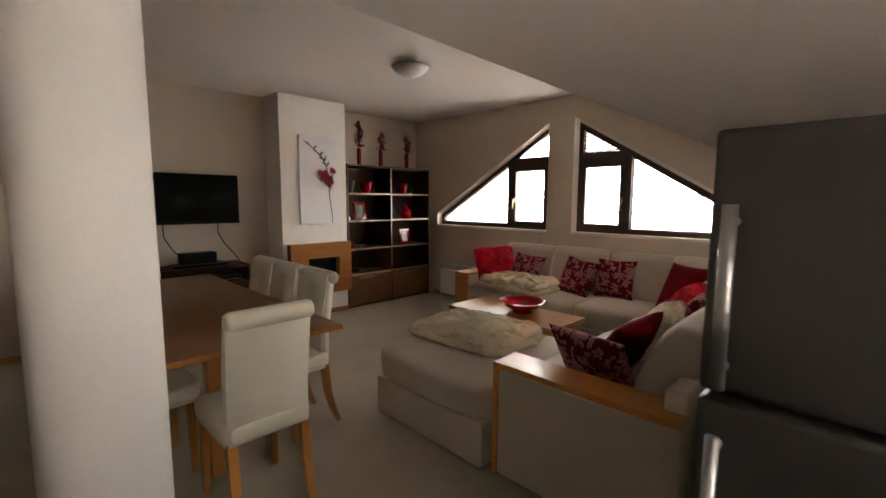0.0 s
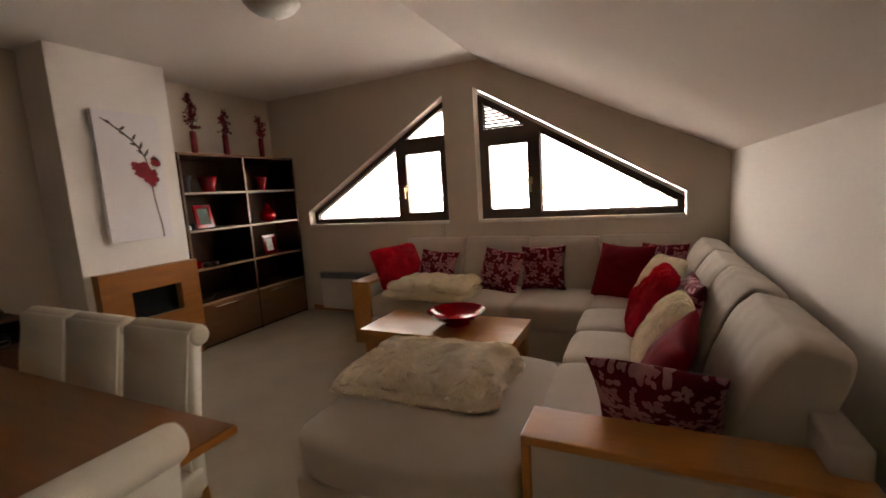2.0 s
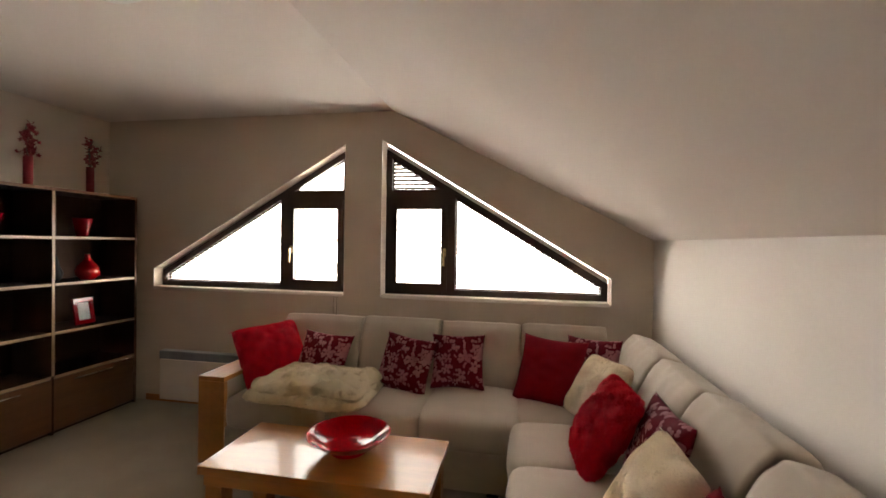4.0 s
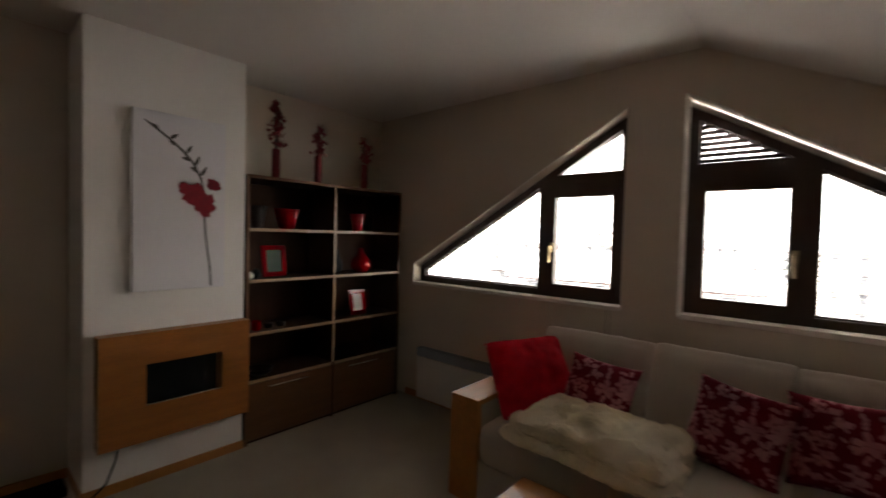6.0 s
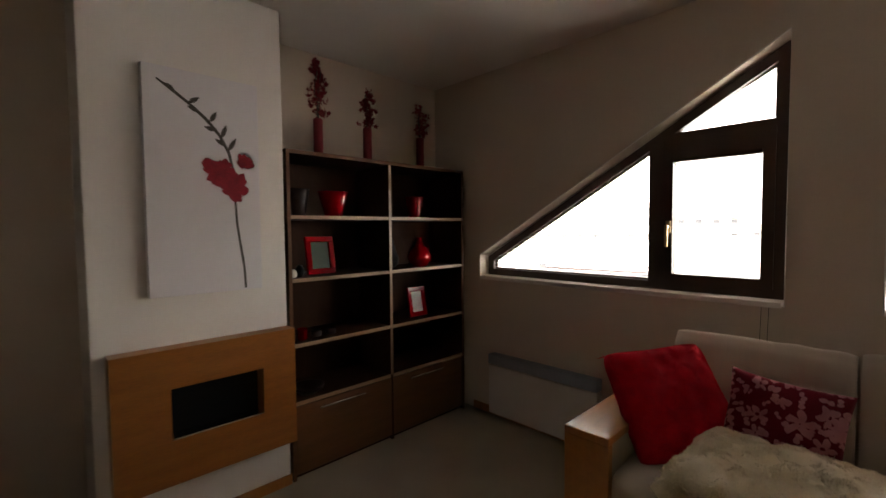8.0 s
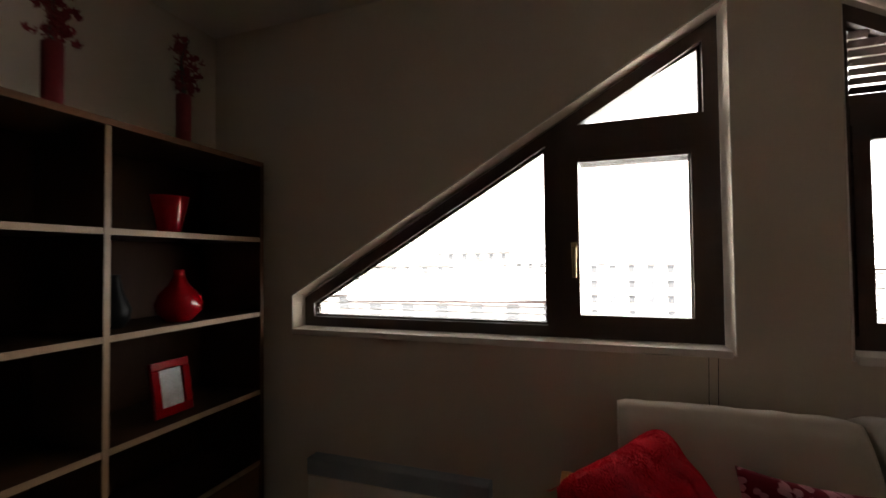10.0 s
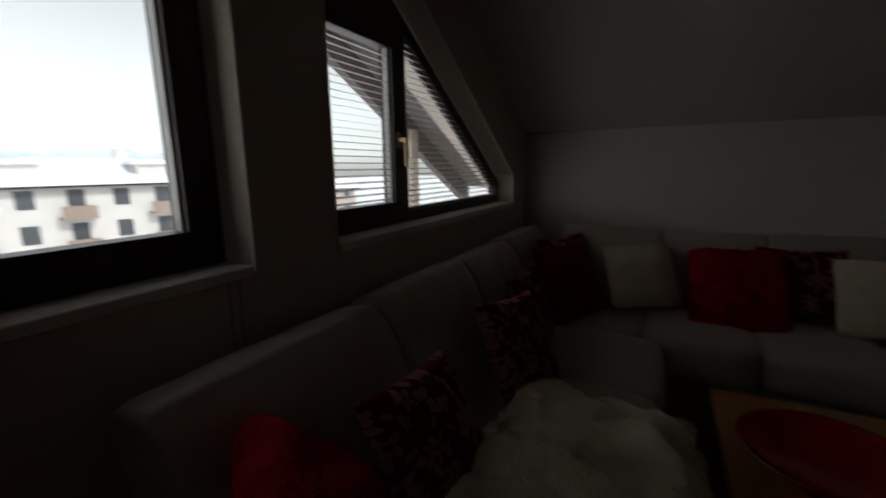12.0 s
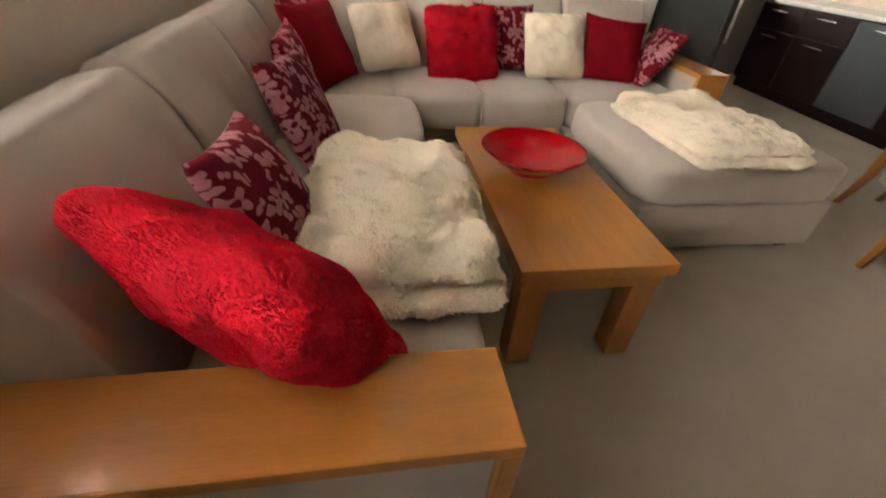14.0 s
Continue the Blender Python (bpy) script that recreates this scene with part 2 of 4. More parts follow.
def prism(bm, poly, axis, a, b):
    """Adds a prism: poly in the two other axes, from a to b along axis (x, y or z)."""
    def at(p, q):
        return {"x": (q, p[0], p[1]), "y": (p[0], q, p[1]), "z": (p[0], p[1], q)}[axis]
    lo, hi = [bm.verts.new(at(p, a)) for p in poly], [bm.verts.new(at(p, b)) for p in poly]
    bm.faces.new(lo), bm.faces.new(hi[::-1])
    for i in range(len(poly)):
        j = (i + 1) % len(poly)
        bm.faces.new((lo[i], hi[i], hi[j], lo[j]))
    return bm


def lathe(bm, profile, seg=32, cx=0.0, cy=0.0, squash=1.0):
    """Adds a turned body: profile of (radius, z)."""
    rings = [[bm.verts.new((cx + r * math.cos(2 * math.pi * k / seg), cy + squash * r * math.sin(2 * math.pi * k / seg), z)) for k in range(seg)] for r, z in profile]
    for a, b in zip(rings, rings[1:]):
        for k in range(seg):
            bm.faces.new((a[k], a[(k + 1) % seg], b[(k + 1) % seg], b[k]))
    bm.faces.new(rings[0][::-1]), bm.faces.new(rings[-1])
    return bm


def tube(bm, pts, r, seg=8):
    """Adds a round cord through pts."""
    rings = []
    for i, p in enumerate(pts):
        d = (Vector(pts[min(i + 1, len(pts) - 1)]) - Vector(pts[max(i - 1, 0)])).normalized()
        u = d.orthogonal().normalized() if not rings else (u - d * u.dot(d)).normalized()
        v = d.cross(u)
        rings.append([bm.verts.new(Vector(p) + r * (math.cos(2 * math.pi * k / seg) * u + math.sin(2 * math.pi * k / seg) * v)) for k in range(seg)])
    for a, b in zip(rings, rings[1:]):
        for k in range(seg):
            bm.faces.new((a[k], a[(k + 1) % seg], b[(k + 1) % seg], b[k]))
    bm.faces.new(rings[0][::-1]), bm.faces.new(rings[-1])
    return bm


def soft(bm, sx, sy, sz, at=(0, 0, 0), round_=7.0, puff=0.12, n=9, wrinkle=0.006, seed=0.0, turn=None):
    """Adds a stuffed block of that size, centred at at: rounded corners, bulging faces, uneven cloth."""
    tmp = bmesh.new()
    bmesh.ops.create_cube(tmp, size=2.0)
    bmesh.ops.subdivide_edges(tmp, edges=tmp.edges[:], cuts=n, use_grid_fill=True)
    for v in tmp.verts:
        c = v.co
        k = (abs(c.x) ** round_ + abs(c.y) ** round_ + abs(c.z) ** round_) ** (1 / round_)
        c = c / k
        bulge = [1 + puff * (1 - c[(i + 1) % 3] ** 2) * (1 - c[(i + 2) % 3] ** 2) for i in range(3)]
        p = Vector((c.x * sx / 2 * bulge[0] ** 0.4, c.y * sy / 2 * bulge[1] ** 0.4, c.z * sz / 2 * bulge[2]))
        p += wrinkle * noise.noise_vector(p * 7 + Vector((seed, seed * 1.7, 0)))
        v.co = p
    m = Matrix.Translation(at) @ (turn or Matrix.Identity(4))
    bmesh.ops.transform(tmp, matrix=m, verts=tmp.verts[:])
    me = bpy.data.meshes.new("tmp")
    tmp.to_mesh(me)
    bm.from_mesh(me)
    bpy.data.meshes.remove(me)
    tmp.free()
    return bm


def part(name, bm, material, parent=None, label="", smooth=False):
    me = bpy.data.meshes.new(name)
    bmesh.ops.recalc_face_normals(bm, faces=bm.faces[:])
    bm.to_mesh(me)
    bm.free()
    me.materials.append(material)
    if smooth:
        me.polygons.foreach_set("use_smooth", [True] * len(me.polygons))
    ob = new(name, me)
    if parent:
        ob.parent = parent
    if label:
        tagged(ob, label)
    return ob


def thing(name, label, category, group="", at=(0, 0, 0), rz=0.0):
    ob = new(name)
    ob.empty_display_size = 0.1
    ob.matrix_world = pose(*at, 0, 0, rz)
    return tagged(ob, label, category, group)


def structure(name, bm, material, label, category, smooth=False):
    return tagged(part(name, bm, material, None, "", smooth), label, category, "", "structure")


B = bmesh.new

# ---- the room's shell ----
X_TV, X_KNEE, Y_WIN, Y_KNEE, Z_CEIL, Z_KNEE = -5.30, -0.35, 4.88, 1.93, 2.66, 1.585
X_BREAK = -2.45
X_KIT, Y_KIT, Y_BACK = 1.30, -0.75, -2.6
structure("floor", box(B(), X_TV - 0.2, Y_BACK - 0.2, -0.12, X_KIT + 0.2, Y_WIN + 0.3, 0.0), CARPET, "beige short-pile carpet over the whole room", "floor")

WL_POLY = [(-4.79, 1.085), (-2.88, 1.085), (-2.88, 2.37), (-4.79, 1.235)]
WR_POLY = [(-2.53, 1.088), (-0.665, 1.088), (-0.665, 1.235), (-2.53, 2.36)]
WL_OPEN = [(-4.79, 1.07), (-2.872, 1.07), (-2.872, 2.383), (-4.79, 1.255)]
WR_OPEN = [(-2.538, 1.075), (-0.655, 1.075), (-0.655, 1.28), (-2.538, 2.415)]


def pierced_wall(name, outline, holes, y0, y1, material, label):
    """A wall in the x, z plane with window openings through it."""
    bm = B()
    for y in (y0, y1):
        loops = []
        for poly in (outline, *holes):
            vs = [bm.verts.new((x, y, z)) for x, z in poly]
            loops += [bm.edges.new((vs[i], vs[(i + 1) % len(vs)])) for i in range(len(vs))]
        bmesh.ops.triangle_fill(bm, use_beauty=True, use_dissolve=False, edges=loops)
    for poly in (outline, *holes):
        for (ax, az), (bx, bz) in zip(poly, poly[1:] + poly[:1]):
            bm.faces.new([bm.verts.new(p) for p in ((ax, y0, az), (bx, y0, bz), (bx, y1, bz), (ax, y1, az))])
    bmesh.ops.remove_doubles(bm, verts=bm.verts[:], dist=0.0005)
    return structure(name, bm, material, label, "wall")


pierced_wall("wall_north", [(X_TV - 0.2, -0.12), (X_KNEE + 0.2, -0.12), (X_KNEE + 0.2, Z_KNEE + 0.25), (X_BREAK + 0.05, 2.9), (X_TV - 0.2, 2.9)],
             [WL_OPEN, WR_OPEN], Y_WIN, Y_WIN + 0.18, WALL, "cream painted gable wall with two slanted windows")
structure("wall_west", box(B(), X_TV - 0.2, Y_BACK, 0, X_TV, Y_WIN, Z_CEIL + 0.1), WALL, "cream painted wall behind the television", "wall")
structure("chimney_breast", box(B(), X_TV, 2.46, 0, -4.90, 3.33, Z_CEIL, 0.006), BRIGHTWHITE, "white painted chimney breast standing out from the wall", "wall")
structure("wall_east", box(B(), X_KNEE, Y_KNEE, 0, X_KNEE + 0.2, Y_WIN, Z_KNEE + 0.1), WHITE, "low cream knee wall under the sloping ceiling", "wall")
structure("wall_kitchen_north", box(B(), X_KNEE + 0.2, Y_KNEE, 0, X_KIT, Y_KNEE + 0.15, Z_KNEE + 0.1), WHITE, "white low wall behind the refrigerator", "wall")
# the back wall is never in view; its dark brown only cuts bounced fill
structure("wall_south", box(B(), X_TV, Y_BACK - 0.2, 0, X_KIT, Y_BACK, Z_CEIL + 0.1), BOUNCECUT, "unseen back wall, coloured dark brown to cut bounced light", "wall")

# ceilings: flat part, slope to the knee wall, slope over the kitchen, meeting in a valley
VAL = Vector((-1.0, -1.28, (Z_CEIL - Z_KNEE) / (X_KNEE - X_BREAK)))
VALLEY_LOW = Vector((X_KNEE, Y_KNEE, Z_KNEE))
VALLEY_HIGH = VALLEY_LOW + VAL * (X_KNEE - X_BREAK)


def ceiling(name, pts, up, label):
    bm = B()
    lo = [bm.verts.new(p) for p in pts]
    hi = [bm.verts.new(Vector(p) + Vector((0, 0, up))) for p in pts]
    bm.faces.new(lo), bm.faces.new(hi[::-1])
    for i in range(len(lo)):
        j = (i + 1) % len(lo)
        bm.faces.new((lo[i], hi[i], hi[j], lo[j]))
    return structure(name, bm, CEIL, label, "ceiling")


ceiling("ceiling_flat", [(X_TV, Y_WIN, Z_CEIL), (X_BREAK, Y_WIN, Z_CEIL), (X_BREAK, VALLEY_HIGH.y, Z_CEIL), (X_KIT, VALLEY_HIGH.y, Z_CEIL), (X_KIT, Y_BACK, Z_CEIL), (X_TV, Y_BACK, Z_CEIL)], 0.12, "flat off-white painted ceiling")
ceiling("ceiling_slope", [(X_BREAK, Y_WIN, Z_CEIL), (X_KNEE, Y_WIN, Z_KNEE), VALLEY_LOW, VALLEY_HIGH], 0.12, "off-white sloping attic ceiling")
ceiling("ceiling_kitchen", [VALLEY_LOW, (X_KIT, Y_KNEE, Z_KNEE), (X_KIT, VALLEY_HIGH.y, Z_CEIL), VALLEY_HIGH], 0.12, "off-white sloping ceiling over the kitchen")

# east kitchen wall with its window
KW = [(1.15, 0.95), (1.15, 1.80), (-0.62, 2.30), (-0.62, 0.95)]
bm = B()
for x in (X_KIT, X_KIT + 0.24):
    loops = []
    for poly in ([(Y_KNEE + 0.15, -0.12), (Y_KNEE + 0.15, 2.0), (VALLEY_HIGH.y, 2.9), (Y_BACK - 0.2, 2.9), (Y_BACK - 0.2, -0.12)], KW):
        vs = [bm.verts.new((x, *p)) for p in poly]
        loops += [bm.edges.new((vs[i], vs[(i + 1) % len(vs)])) for i in range(len(vs))]
    bmesh.ops.triangle_fill(bm, use_beauty=True, use_dissolve=False, edges=loops)
for (a, c), (d, e) in zip(KW, KW[1:] + KW[:1]):
    bm.faces.new([bm.verts.new(p) for p in ((X_KIT, a, c), (X_KIT, d, e), (X_KIT + 0.24, d, e), (X_KIT + 0.24, a, c))])
bmesh.ops.remove_doubles(bm, verts=bm.verts[:], dist=0.0005)
structure("wall_kitchen_east", bm, WHITE, "white kitchen wall with a window over the worktop", "wall")
structure("wall_kitchen_south", box(B(), -1.2, Y_KIT - 0.12, 0, X_KIT, Y_KIT, 2.645), WALL, "cream kitchen wall behind the worktop", "wall")

bm = B()
lathe(bm, [(0.165, 0.0), (0.165, Z_CEIL)], 48)
col = structure("round_column", bm, WHITE, "round white painted column between kitchen and dining table", "column", True)
col.location = (-1.65, 0.402, 0)

# skirting
for name, (x0, y0, x1, y1) in {"chimney": (-4.90, 2.455, -4.888, 3.335), "west": (X_TV, -2.5, X_TV + 0.012, 2.46), "side": (X_TV, 2.448, -4.90, 2.46), "north": (-4.86, Y_WIN - 0.012, X_KNEE, Y_WIN), "east": (X_KNEE - 0.012, Y_KNEE, X_KNEE, Y_WIN - 0.012)}.items():
    structure("baseboard_" + name, box(B(), x0, y0, 0, x1, y1, 0.06, 0.003, 1), OAK_Z, "narrow oak skirting board at the foot of the wall", "baseboard")


# ---- windows ----
def bar(bm, a, b, w, y0, y1, side=1):
    """A frame bar from a to b in x, z; its width w lies on the left of the way (side 1) or right."""
    a, b = Vector((a[0], a[1])), Vector((b[0], b[1]))
    d = (b - a).normalized()
    nrm = Vector((-d.y, d.x)) * w * side
    return prism(bm, [tuple(a), tuple(b), tuple(b + nrm), tuple(a + nrm)], "y", y0, y1)


def inset(poly, w):
    """The polygon moved inwards by w (counter-clockwise polygon)."""
    out = []
    n = len(poly)
    for i in range(n):
        p0, p1, p2 = Vector(poly[i - 1]), Vector(poly[i]), Vector(poly[(i + 1) % n])
        d1, d2 = (p1 - p0).normalized(), (p2 - p1).normalized()
        n1, n2 = Vector((-d1.y, d1.x)), Vector((-d2.y, d2.x))
        k = (n1 + n2)
        out.append(tuple(p1 + k * (w / max(0.2, k.dot(n1)))))
    return out


def ring(bm, poly, w, y0, y1):
    """A closed frame of width w inside poly."""
    inner = inset(poly, w)
    for i in range(len(poly)):
        j = (i + 1) % len(poly)
        prism(bm, [poly[i], poly[j], inner[j], inner[i]], "y", y0, y1)
    return inner


def slats(parent, poly, y, step, tilt, material, depth=0.024, top=None, bottom=None):
    """Blind slats across a convex pane."""
    zs = [p[1] for p in poly]
    z = (bottom or min(zs)) + 0.015
    while z < (top or max(zs)) - 0.01:
        xs = []
        for (ax, az), (bx, bz) in zip(poly, poly[1:] + poly[:1]):
            if (az - z) * (bz - z) < 0:
                xs.append(ax + (bx - ax) * (z - az) / (bz - az))
        if len(xs) == 2 and abs(xs[0] - xs[1]) > 0.03:
            x0, x1 = min(xs) + 0.006, max(xs) - 0.006
            bm = box(B(), x0, -depth / 2, -0.0005, x1, depth / 2, 0.0005)
            ob = part("slat", bm, material, parent)
            ob.matrix_basis = pose(0, y, z, tilt, 0, 0)
        z += step


def window(name, poly, mull, trans, handle_x, label, blinds):
    """A slanted window: outer frame, mullion at mull (x0, x1), transom at trans (z0, z1), a sash below it, panes, handle, blinds."""
    y0, y1 = 4.985, 5.045
    w = thing(name, label, "window")
    tagged(w, kind="structure")
    bm = B()
    inner = ring(bm, poly, 0.052, y0, y1)
    lift = B()
    prism(lift, [poly[3], poly[2], (poly[2][0], poly[2][1] + 0.04), (poly[3][0], poly[3][1] + 0.04)], "y", y0 + 0.02, y1)
    part("packing", lift, WHITE, w, "white plastered head above the frame")
    part("window_frame", bm, DARKWOOD, w)
    left = poly[1][0] > poly[0][0] and poly[2][1] > poly[3][1]
    xs = [p[0] for p in inner]
    ix0, ix1 = min(xs), max(xs)
    zb = min(p[1] for p in inner)

    def roof(x):
        a, b = inner[2], inner[3]
        return a[1] + (b[1] - a[1]) * (x - a[0]) / (b[0] - a[0])
    part("mullion", prism(B(), [(mull[0], zb), (mull[1], zb), (mull[1], roof(mull[1])), (mull[0], roof(mull[0]))], "y", y0 - 0.004, y1), DARKWOOD, w)
    sash = (mull[1], ix1) if left else (ix0, mull[0])
    low = sash[0] if left else sash[1]
    part("transom", prism(B(), [(sash[0], trans[0]), (sash[1], trans[0]), (sash[1], trans[1]), (sash[0], trans[1])], "y", y0 - 0.002, y1), DARKWOOD, w)
    s = B()
    pane = ring(s, [(sash[0], zb), (sash[1], zb), (sash[1], trans[0]), (sash[0], trans[0])], 0.05, y0 - 0.014, y1 - 0.010)
    sash_ob = part("sash", s, DARKWOOD, w)
    hb = B()
    hz = 1.46
    box(hb, handle_x - 0.013, y0 - 0.024, hz - 0.035, handle_x + 0.013, y0 - 0.014, hz + 0.035, 0.004)
    box(hb, handle_x - 0.009, y0 - 0.055, hz - 0.009, handle_x + 0.009, y0 - 0.024, hz + 0.009, 0.003)
    box(hb, handle_x - 0.009, y0 - 0.062, hz - 0.115, handle_x + 0.009, y0 - 0.048, hz + 0.012, 0.005)
    part("window_handle", hb, BRASS, sash_ob, "satin brass window handle")
    fixed = [(ix0, zb), (mull[0], zb), (mull[0], roof(mull[0])), (ix0, roof(ix0))] if left else [(mull[1], zb), (ix1, zb), (ix1, roof(ix1)), (mull[1], roof(mull[1]))]
    tri = [(sash[0], trans[1]), (sash[1], trans[1]), (sash[1], roof(sash[1])), (sash[0], max(trans[1] + 0.01, roof(sash[0])))]
    for poly_ in (fixed, pane, tri):
        part("pane", prism(B(), poly_, "y", 5.022, 5.030), GLASS, w)
    # glazing beads, a thin line round each pane
    for poly_ in (fixed, tri):
        bd = B()
        ring(bd, poly_, 0.012, y0 + 0.032, y0 + 0.052)
        part("glazing_bead", bd, DARKWOOD, w)
    for which, kind in blinds.items():
        p = {"fixed": fixed, "sash": pane, "tri": tri}[which]
        step, tilt = kind
        slats(w, p, 5.0005, step, tilt, BROWNSLAT if which == "tri" else TAUPESLAT if left else SNOWLITSLAT, 0.03 if which == "tri" else 0.024)
    # the sash blind's rail with its drawn-up slats, and a white strip as the rabbet's reflection
    px0, px1, pz0, pz1 = pane[0][0], pane[1][0], pane[0][1], pane[2][1]
    rail = part("blind_rail", box(B(), px0 + 0.004, y0 - 0.022, pz1 - 0.006, px1 - 0.004, y0 - 0.002, pz1 + 0.016, 0.003, 1), BROWNSLAT, w, "brown blind rail")
    if "sash" not in blinds:
        for k in range(4):
            part("slat", box(B(), px0 + 0.008, y0 - 0.018, pz1 - 0.012 - 0.005 * k, px1 - 0.008, y0 + 0.004, pz1 - 0.0105 - 0.005 * k), BROWNSLAT, rail)
    part("rabbet_glint", box(B(), px1 - 0.007, y0 + 0.004, pz0, px1 - 0.001, y0 + 0.03, pz1), SLAT, sash_ob, "white strip standing in for the glint in the sash rabbet")
    sb = B()
    x0, x1 = poly[0][0], poly[1][0]
    box(sb, x0 + 0.003, Y_WIN - 0.012, 1.060, x1 - 0.003, 4.985, poly[0][1] + 0.004, 0.003, 1)
    part("window_sill", sb, WHITE, w, "white painted sill")
    return w


window("window_1", WL_POLY, (-3.54, -3.455), (1.885, 1.995), -3.425, "dark brown wooden gable window, slanted top, with thin blinds", {"fixed": (0.030, 11)})
window("window_2", WR_POLY, (-1.98, -1.91), (1.885, 1.995), -2.0, "dark brown wooden gable window sloping down, with half-open blinds", {"fixed": (0.026, 9), "sash": (0.026, 10), "tri": (0.034, -38)})
# white plaster reveals show a rounded rim
for name, poly in (("window_rim_west", WL_OPEN), ("window_rim_east", WR_OPEN)):
    bm = B()
    pts = [(x, Y_WIN - 0.001, z) for x, z in poly]
    tube(bm, pts + pts[:1], 0.005, 6)
    structure(name, bm, WHITE, "white plaster edge round the window opening", "trim", True)

# kitchen window
w = tagged(thing("window_3", "brown wooden kitchen window with pale blinds above the worktop", "window"), kind="structure")


def yz_ring(bm, poly, width, x0, x1):
    inner = inset(poly[::-1], width)[::-1]
    for i in range(len(poly)):
        j = (i + 1) % len(poly)
        prism(bm, [poly[i], poly[j], inner[j], inner[i]], "x", x0, x1)
    return inner


bm = B()
kin = yz_ring(bm, KW, 0.06, X_KIT + 0.05, X_KIT + 0.17)
part("window_frame", bm, REDWOOD, w)
for y, top in ((0.45, 1.97), (-0.07, 2.11)):
    part("mullion", box(B(), X_KIT + 0.045, y - 0.06, 1.0, X_KIT + 0.17, y + 0.06, top, 0.004, 1), REDWOOD, w)
part("pane", prism(B(), kin, "x", X_KIT + 0.13, X_KIT + 0.138), GLASS, w)
for y0, y1, top in ((-0.555, -0.135, 2.15), (-0.005, 0.385, 2.0)):
    for k in range(int((top - 1.02) / 0.024)):
        ob = part("slat", box(B(), -0.0135, y0, -0.0005, 0.0135, y1, 0.0005), SLAT, w)
        ob.matrix_basis = pose(X_KIT + 0.105, 0, 1.022 + k * 0.024, 0, -66, 0)


# ---- upholstery helpers ----
def fur(parent, material, count, length, width=0.004, seed=1, lay=(0, 0, -0.3), name="fur", flat=False, stand=0.55):
    """Loose tufts over the parent's faces, each a narrow bent blade, combed along lay."""
    rng = np.random.default_rng(seed)
    me = parent.data
    me.calc_loop_triangles()
    co = np.array([v.co[:] for v in me.vertices])
    tri = np.array([t.vertices[:] for t in me.loop_triangles])
    a, b, c = co[tri[:, 0]], co[tri[:, 1]], co[tri[:, 2]]
    nrm = np.cross(b - a, c - a)
    area = np.linalg.norm(nrm, axis=1)
    area = np.where(nrm[:, 2] < -0.4 * area, area * 0.15, area) if flat else area
    pick = rng.choice(len(tri), count, p=area / area.sum())
    u, v = rng.random(count), rng.random(count)
    flip = u + v > 1
    u[flip], v[flip] = 1 - u[flip], 1 - v[flip]
    p = a[pick] + (b - a)[pick] * u[:, None] + (c - a)[pick] * v[:, None]
    n = nrm[pick] / np.maximum(np.linalg.norm(nrm[pick], axis=1), 1e-9)[:, None]
    clump = np.array([(noise.noise_vector(Vector(q) * 7) + 0.7 * noise.noise_vector(Vector(q) * 19))[:] for q in p]) * 0.8
    d = np.array(lay) + clump + rng.normal(0, 0.10, (count, 3))
    d += n * (stand - np.sum(d * n, axis=1) * 0.8)[:, None]
    d /= np.linalg.norm(d, axis=1)[:, None]
    side = np.cross(d, n + rng.normal(0, 0.15, (count, 3)))
    side /= np.maximum(np.linalg.norm(side, axis=1), 1e-6)[:, None]
    tuft = np.array([noise.noise(Vector(q) * 24) for q in p])
    size = length * np.clip(0.75 + 0.4 * rng.random(count) + 0.7 * tuft, 0.4, 1.6)[:, None]
    root = p - n * 0.002
    mid = root + d * size * 0.55 + n * size * 0.12
    tip = root + d * size - n * size * 0.10
    verts = np.stack([root - side * width, root + side * width, mid + side * width * 0.7, mid - side * width * 0.7, tip], 1).reshape(-1, 3)
    k = np.arange(count) * 5
    faces = [(i, i + 1, i + 2, i + 3) for i in k] + [(i + 3, i + 2, i + 4) for i in k]
    out = bpy.data.meshes.new(name)
    out.from_pydata(verts.tolist(), [], faces)
    out.materials.append(material)
    ob = new(name, out)
    ob.parent = parent
    tagged(ob, kind="stuff")
    return ob


def pillow_mesh(size, thick, n=22, seed=0.0, sag=0.0, lump=0.0):
    """A square pillow lying in x, y: pinched sides, sharp corners, soft crumples."""
    bm = B()
    sheets = []
    for s in (1, -1):
        rows = []
        for i in range(n + 1):
            row = []
            for j in range(n + 1):
                u, v = 2 * i / n - 1, 2 * j / n - 1
                h = max(0.0, (1 - u * u) * (1 - v * v)) ** 0.42
                blunt = 1 - (0.11 * (u * v) ** 4 if lump else 0.0)
                x = size / 2 * u * (1 - 0.085 * (1 - v * v)) * blunt
                y = size / 2 * v * (1 - 0.085 * (1 - u * u)) * blunt
                w = noise.noise(Vector((x * 6 + seed, y * 6, s * 2 + seed))) * 0.018 * h + noise.noise(Vector((x * 17 + seed, y * 17, s))) * 0.006 * h
                w += lump * noise.noise(Vector((x * 11 + seed, y * 11, s * 3))) * h
                z = s * thick / 2 * h + w - sag * (u * u) * 0.05
                row.append(bm.verts.new((x, y, z)))
            rows.append(row)
        sheets.append(rows)
        for i in range(n):
            for j in range(n):
                bm.faces.new((rows[i][j], rows[i + 1][j], rows[i + 1][j + 1], rows[i][j + 1]))
    bmesh.ops.remove_doubles(bm, verts=bm.verts[:], dist=0.0008)
    return bm


PILLOWS = [0]


